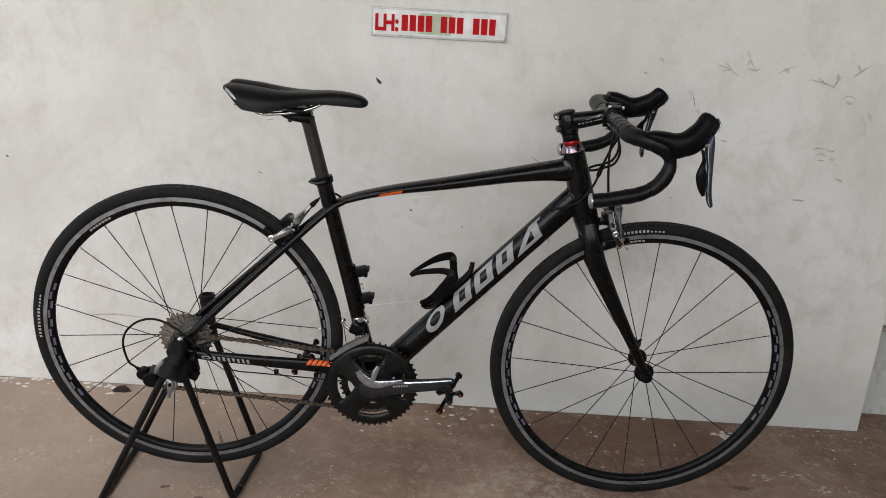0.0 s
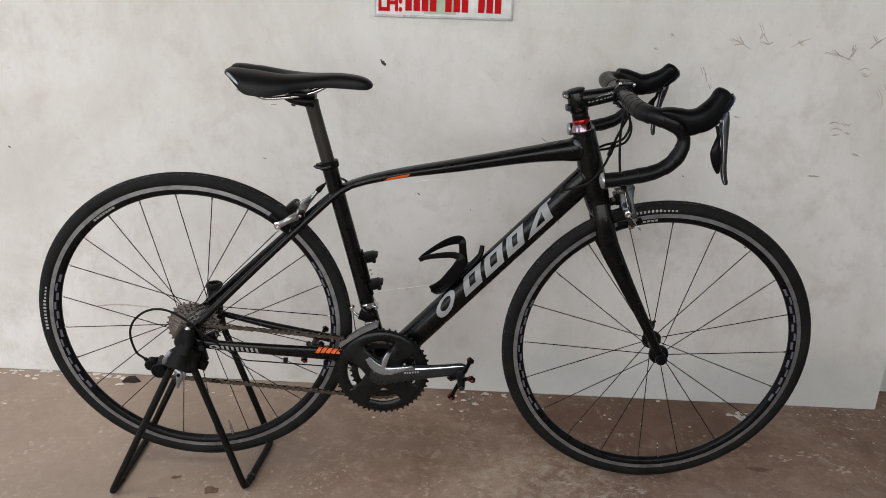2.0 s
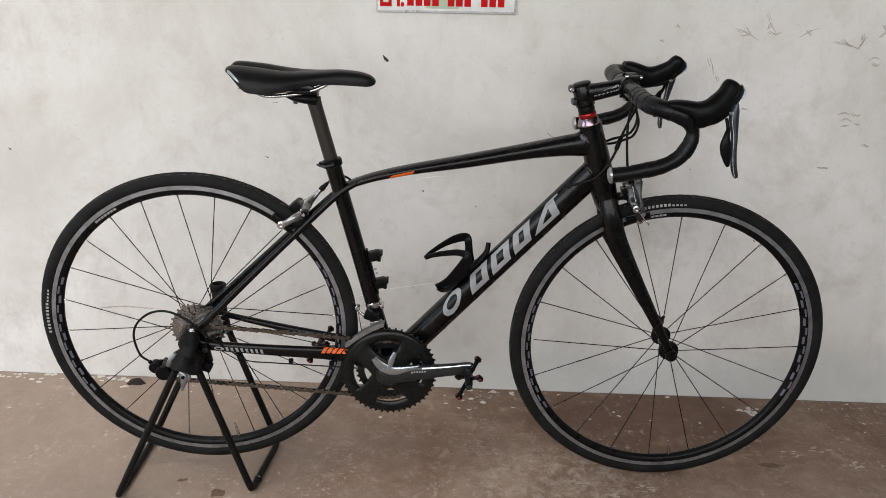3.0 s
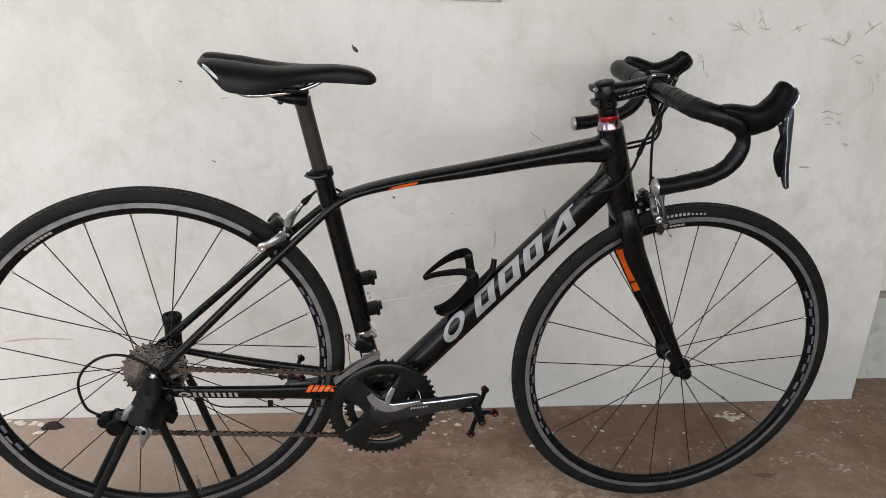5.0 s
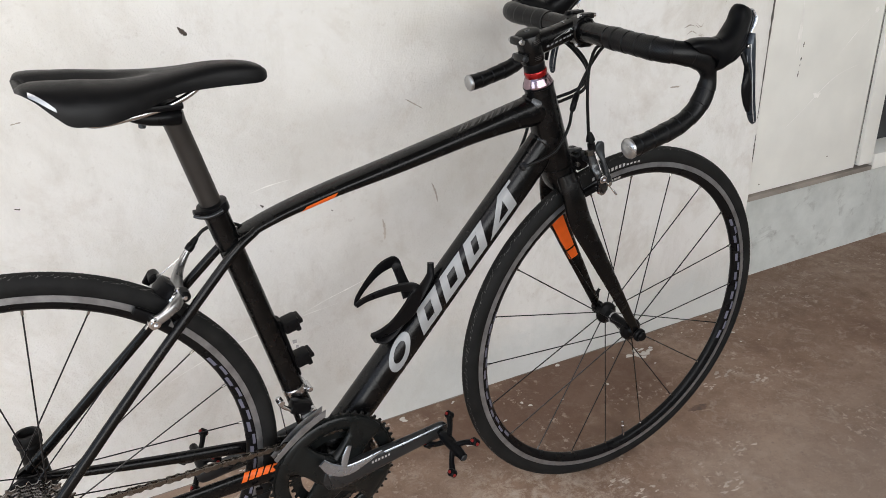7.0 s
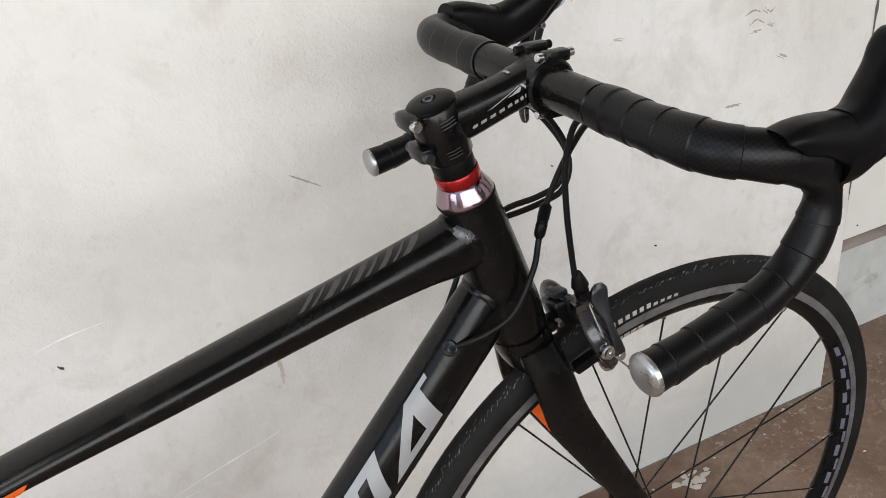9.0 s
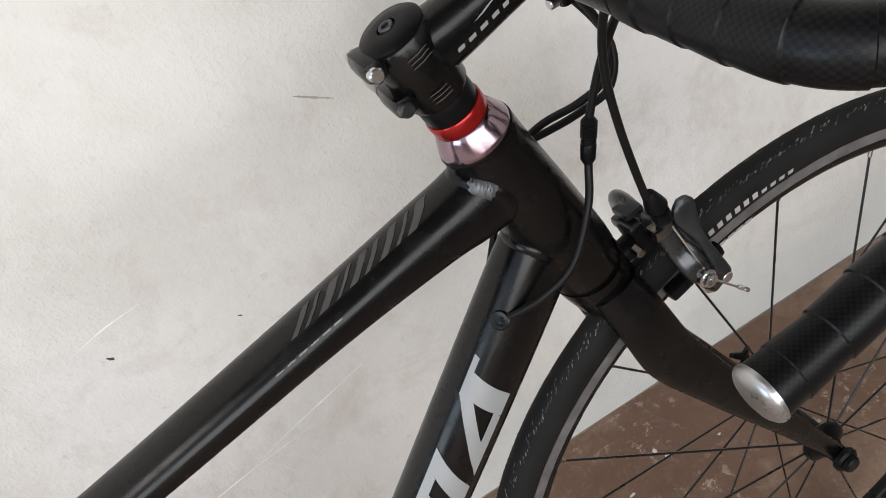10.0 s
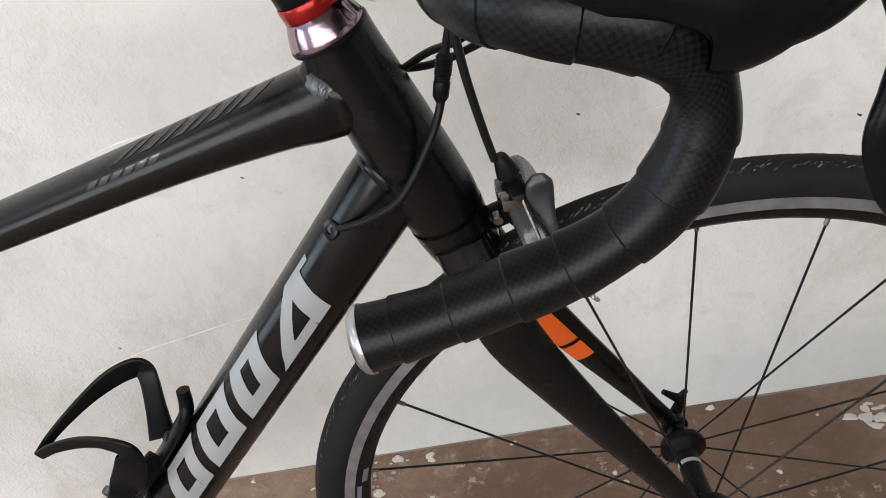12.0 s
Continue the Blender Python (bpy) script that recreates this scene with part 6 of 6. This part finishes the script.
def rear_brake():
    """Silver dual-pivot caliper behind the seat stays, with its cable coming down from the top tube."""
    back = V(-0.716, 0, 0.698)
    o = V(0.2190, 0, 0.2560)
    top = part("rear_brake", box(o + back * 0.018 + V(0, 0, 0.004), (0.022, 0.024, 0.020), 0.005, pose(0, 0, 0, 0, -44)), GLOSS, BIKE_OB, "silver side-pull rear brake with a black pivot")
    part("mount_bolt", rod(o - back * 0.014, o + back * 0.030, 0.0050, 16), GLOSS, top)
    for d0, d1, r in ((-0.002, 0.002, 0.0090), (0.003, 0.006, 0.0075), (0.007, 0.012, 0.0090)):
        part("washer", rod(o + back * d0 + V(0, -0.011, 0), o + back * d1 + V(0, -0.011, 0), r, 18), CHROME, top, "bright washer")
    turn = pose(0, 0, 0, 0, 36.8)
    for s in (-1, 1):
        arm = Tube([(0.2225, s * 0.002, 0.2575, 0.0050, 0.0080), (0.2210, s * 0.018, 0.2610, 0.0056, 0.0084), (0.2130, s * 0.0310, 0.2610, 0.0056, 0.0080), (0.2025, s * 0.0365, 0.2560, 0.0054, 0.0070), (0.1920, s * 0.0365, 0.2500, 0.0050, 0.0064), (0.1830, s * 0.0345, 0.2455, 0.0048, 0.0072), (0.1788, s * 0.0335, 0.2430, 0.003, 0.0045)], per=7, side=(0, -1, 0), power=2.6)
        part("brake_arm", arm.bm(18), WORN_ALLOY, top, "worn silver arm")
        part("pad_holder", box((0.1835, s * 0.0185, 0.2450), (0.050, 0.0095, 0.011), 0.003, turn), GLOSS, top, "black brake pad")
        part("pad_bolt", turned((0.1835, s * 0.020, 0.2455), (0.1835, s * 0.0430, 0.2455), [(0.0052, 0), (0.0052, 0.5), (0.0080, 0.55), (0.0080, 0.86), (0.0050, 0.90), (0.0048, 1.0), (0.0028, 1.0), (0.0026, 0.85)], 18), CHROME, top, "bright pad bolt")
    hanger = Tube([(0.2215, -0.004, 0.2590, 0.0050, 0.0090), (0.2270, 0.018, 0.2690, 0.0052, 0.0085), (0.2360, 0.034, 0.2790, 0.0046, 0.0065), (0.2470, 0.0420, 0.2915, 0.0042, 0.0048), (0.2535, 0.0440, 0.2985, 0.0040, 0.0042)], per=6)
    part("cable_arm", hanger.bm(16), WORN_ALLOY, top, "tapered silver cable arm")
    part("rubber_boot", turned((0.2510, 0.0435, 0.2960), (0.2655, 0.0465, 0.3110), [(0.0052, 0), (0.0060, 0.15), (0.0056, 0.45), (0.0044, 0.55), (0.0046, 0.70), (0.0030, 1.0)], 16), GLOSS, top, "black rubber boot")
    part("far_link", Tube([(0.2220, 0.004, 0.2600, 0.005, 0.008), (0.2150, 0.026, 0.2660, 0.005, 0.0075), (0.2090, 0.046, 0.2650, 0.005, 0.0060)], per=5).bm(14), BRAKE, top)
    part("release_cam", rod((0.2050, 0.044, 0.2630), (0.2050, 0.064, 0.2630), 0.0085, 18), GLOSS, top, "black release cam")
    part("cam_lever", box((0.1995, 0.060, 0.2600), (0.012, 0.006, 0.020), 0.0025, pose(0, 0, 0, 0, 35)), GLOSS, top)
    part("inner_wire", rod((0.2500, 0.0430, 0.2950), (0.2110, 0.046, 0.2680), 0.0009, 8), CHROME, top)
    for k in range(3):
        part("spring_wire", rod((0.2020 + 0.004 * k, 0.030, 0.2560 - 0.002 * k), (0.2120 + 0.004 * k, 0.004, 0.2600), 0.0010, 8), STEEL, top)
    part("pivot_cap", turned((0.2265, -0.008, 0.2640), (0.2265, -0.0260, 0.2640), [(0.0080, 0), (0.0085, 0.3), (0.0078, 0.85), (0.0050, 1.0)], 20), GLOSS, top, "black pivot cap")
    part("pivot_screw", rod((0.2265, -0.0255, 0.2640), (0.2265, -0.0272, 0.2640), 0.0032, 12), CHROME, top)
    part("adjust_screw", rod((0.2240, -0.016, 0.2660), (0.2195, -0.0160, 0.2745), 0.0030, 12), CHROME, top)
    part("brake_cable", pipe([(0.2655, 0.0465, 0.3110), (0.275, 0.0455, 0.3200), (0.290, 0.036, 0.3290), (0.304, 0.023, 0.3330), (0.318, 0.010, 0.3300)], 0.0024, 10), CABLE, BIKE_OB)


brakes()


# -- cables at the bars --
def cables():
    part("brake_cable", pipe([(0.850, -0.066, 0.532), (0.8505, -0.044, 0.524), (0.849, -0.036, 0.505), (0.8475, -0.034, 0.480), (0.8500, -0.034, 0.445), (0.8550, -0.034, 0.410), (0.8590, -0.0335, 0.388)], 0.0025, 12), CABLE, BIKE_OB, "black brake cable to the front caliper")
    part("shift_cable", pipe([(0.857, -0.054, 0.529), (0.8590, -0.036, 0.511), (0.8505, -0.025, 0.482), (0.8410, -0.0185, 0.449), (0.8345, -0.0185, 0.422), (0.8235, -0.0270, 0.402), (0.8020, -0.0325, 0.3735), (0.7800, -0.0290, 0.3600), (0.7640, -0.0215, 0.3520), (0.7535, -0.0125, 0.3455)], 0.0025, 12), CABLE, BIKE_OB, "black shift cable into the down tube")
    grip = [(0.0028, 0), (0.0042, 0.06)]
    for k in range(7):
        grip += [(0.0050, 0.10 + 0.055 * k), (0.0044, 0.128 + 0.055 * k)]
    grip += [(0.0046, 0.52), (0.0042, 0.56), (0.0048, 0.60), (0.0046, 0.90), (0.0030, 1.0)]
    part("inline_adjuster", turned((0.8418, -0.0186, 0.4520), (0.8345, -0.0183, 0.4235), grip, 16), GLOSS, BIKE_OB, "ribbed inline adjuster")
    part("shift_cable", pipe([(0.852, 0.062, 0.530), (0.867, 0.026, 0.510), (0.8715, -0.002, 0.486), (0.8640, -0.005, 0.460), (0.8500, 0.005, 0.4465), (0.8280, 0.023, 0.4330), (0.800, 0.033, 0.410), (0.785, 0.032, 0.375), (0.768, 0.024, 0.352)], 0.0025, 12), CABLE, BIKE_OB)
    part("brake_cable", pipe([(0.851, 0.070, 0.530), (0.868, 0.030, 0.505), (0.8760, 0.002, 0.478), (0.8690, -0.003, 0.452), (0.8530, 0.008, 0.4380), (0.8300, 0.026, 0.4250), (0.800, 0.034, 0.424), (0.765, 0.029, 0.428), (0.730, 0.0200, 0.424)], 0.0025, 12), CABLE, BIKE_OB)


cables()


# -- bottle cage and pump clips --
def bottle_cage():
    """One-piece side-entry cage; q gives places along the down tube, away from it and across it."""
    q = lambda s, n, y, w, h: (0.4615 + 0.659 * s - 0.752 * n, y, -0.016 + 0.752 * s + 0.659 * n, w, h)
    base = part("bottle_cage", Tube([q(0.117, 0.050, 0.004, 0.012, 0.004), q(0.124, 0.038, 0.002, 0.013, 0.005), q(0.145, 0.0325, 0, 0.013, 0.005), q(0.200, 0.0315, 0, 0.012, 0.005), q(0.240, 0.0320, 0.002, 0.009, 0.0055), q(0.252, 0.036, 0.005, 0.006, 0.0055), q(0.262, 0.043, 0.008, 0.006, 0.005)]).bm(16), GLOSS, BIKE_OB, "black one-piece bottle cage")
    far = Tube([q(0.148, 0.1150, 0.003, 0.0018, 0.0046), q(0.160, 0.1120, 0.016, 0.0018, 0.0042), q(0.188, 0.1010, 0.032, 0.0020, 0.0060), q(0.210, 0.0890, 0.043, 0.0022, 0.0085), q(0.226, 0.0770, 0.047, 0.0024, 0.0095), q(0.229, 0.0700, 0.047, 0.0024, 0.0090), q(0.224, 0.0620, 0.042, 0.0026, 0.0080), q(0.213, 0.0500, 0.028, 0.0030, 0.0085), q(0.200, 0.0360, 0.010, 0.004, 0.0110)], per=6, power=4.0)
    part("cage_arm", far.bm(20), GLOSS, base, "flat black arm")
    near = Tube([q(0.148, 0.1150, 0.003, 0.0018, 0.0046), q(0.165, 0.1085, 0.000, 0.0018, 0.0052), q(0.188, 0.0940, -0.006, 0.0020, 0.0062), q(0.210, 0.0800, -0.018, 0.0022, 0.0070), q(0.219, 0.0650, -0.026, 0.0024, 0.0085), q(0.205, 0.0560, -0.027, 0.0028, 0.0120), q(0.180, 0.0500, -0.024, 0.0030, 0.0135), q(0.152, 0.0480, -0.014, 0.0034, 0.0100), q(0.128, 0.0500, 0.000, 0.004, 0.0065), q(0.118, 0.0530, 0.008, 0.004, 0.0045)], per=6, power=4.0)
    part("cage_arm", near.bm(20), GLOSS, base, "flat black arm")
    part("cage_foot", Tube([q(0.180, 0.0480, -0.022, 0.003, 0.011), q(0.185, 0.0400, -0.014, 0.004, 0.012), q(0.190, 0.0340, -0.004, 0.008, 0.010)], power=3.0).bm(14), GLOSS, base)
    for s in (0.155, 0.215):
        a, b = V(*q(s, 0.030, 0, 0, 0)[:3]), V(*q(s, 0.0385, 0, 0, 0)[:3])
        part("cage_bolt", rod(a, b, 0.0042, 14), GREY, base)


bottle_cage()


def pump_clips():
    strip = part("pump_bracket", Tube([(0.3505, 0, 0.186, 0.009, 0.003), (0.3620, 0, 0.140, 0.010, 0.004), (0.3760, 0, 0.088, 0.009, 0.003)]).bm(12), GLOSS, BIKE_OB, "black bracket with two clips on the seat tube")
    for c in (V(0.3680, 0, 0.1735), V(0.3815, 0, 0.1125)):
        clip = part("pump_clip", box(c, (0.025, 0.024, 0.0205), 0.0055, pose(0, 0, 0, 0, -14)), GLOSS, strip, "chunky black clip")
        for dz in (-1, 1):
            part("clip_jaw", box(c + V(0.0110 + 0.0015 * dz, 0, 0.0060 * dz), (0.008, 0.026, 0.0075), 0.003, pose(0, 0, 0, 0, -14)), GLOSS, clip)
    part("paper_tag", box((0.3700, -0.0105, 0.1475), (0.006, 0.001, 0.005), 0.0), PALE_INK, strip)
    part("paper_tag", box((0.3735, -0.0105, 0.1385), (0.004, 0.001, 0.004), 0.0), PALE_INK, strip)


pump_clips()


# ---- the stand ----
def stand():
    top = tagged(new("bicycle_stand"), "black steel rear-axle bicycle stand with rubber cups", "stand")
    ax = lambda s: BIKE @ V(0, s * 0.092, -0.004)
    for x0, near, far in ((-1, (-0.178, -0.118), (-0.172, 0.092)), (1, (0.104, -0.093), (0.127, 0.091))):
        a, b = ax(-1) + V(-0.034 if x0 < 0 else 0.0145, 0, -0.060), ax(1) + V(-0.026 if x0 < 0 else 0.032, 0, -0.060)
        n, f = V(*near, 0.0078), V(*far, 0.0078)
        k = 0.018
        pts = [a, a.lerp(n, 0.5), n + (a - n).normalized() * k, n + (a - n).normalized() * k * 0.3 + (f - n).normalized() * k * 0.3, n + (f - n).normalized() * k, n.lerp(f, 0.5), f + (n - f).normalized() * k, f + (n - f).normalized() * k * 0.3 + (b - f).normalized() * k * 0.3, f + (b - f).normalized() * k, b.lerp(f, 0.5), b]
        pts = [V(p.x, p.y, max(p.z, 0.0076)) for p in pts]
        part("leg_tube", pipe([tuple(p) for p in pts], 0.0075, 14, 5), STAND, top, "bent black steel tube")
        q = n.lerp(f, 0.22)
        part("tie_ring", revolve([(0.0078, -0.002), (0.0092, -0.001), (0.0092, 0.001), (0.0078, 0.002)], 18, axis="z", closed=True), GREY, top).matrix_basis = along(q, f)
    put = lambda x, y, z: BIKE @ V(x, y, z)
    def lumpy(bm, c, amount, seed):
        """Push a cup's skin in and out round its upright axis, so that it looks torn and squashed."""
        rg = random.Random(seed)
        w = [(rg.choice((2, 3, 5, 7)), rg.uniform(0, 6.28), rg.uniform(60, 260), rg.uniform(0, 6.28)) for _ in range(6)]
        for v in bm.verts:
            d = V(v.co.x - c.x, v.co.y - c.y, 0)
            a = math.atan2(d.y, d.x)
            f = sum(math.sin(m * a + p) * math.sin(h * v.co.z + q) for m, p, h, q in w) / 6
            v.co += d * amount * f + V(0, 0, 0.10 * amount * d.length * math.sin(5 * a + seed))
        return bm

    cup = turned(put(-0.004, -0.098, -0.056), put(0.004, -0.092, 0.030), [(0.018, 0.0), (0.0300, 0.05), (0.0315, 0.14), (0.0300, 0.26), (0.0265, 0.38), (0.0225, 0.46), (0.0190, 0.52), (0.0200, 0.60), (0.0188, 0.66), (0.0178, 0.80), (0.0150, 0.95), (0.010, 1.0)], 40)
    part("rubber_cup", lumpy(cup, put(0, -0.095, 0), 0.55, 4), RUBBER, top, "torn black rubber axle cup")
    part("axle_nut", turned(put(0.006, -0.093, 0.022), put(0.008, -0.089, 0.033), [(0.0065, 0.0), (0.0070, 0.15), (0.0070, 0.6), (0.0050, 0.7), (0.0040, 1.0)], 16), CHROME, top, "bright axle nut")
    part("rubber_cup", turned(put(0.020, 0.086, -0.060), put(0.014, 0.095, 0.051), [(0.013, 0.0), (0.0200, 0.04), (0.0180, 0.25), (0.0158, 0.40), (0.0150, 0.80), (0.0172, 0.84), (0.0162, 0.87), (0.0182, 0.91), (0.0182, 0.98), (0.0165, 1.0), (0.0120, 1.0), (0.011, 0.9)], 26), RUBBER, top, "worn black rubber axle cup")


stand()
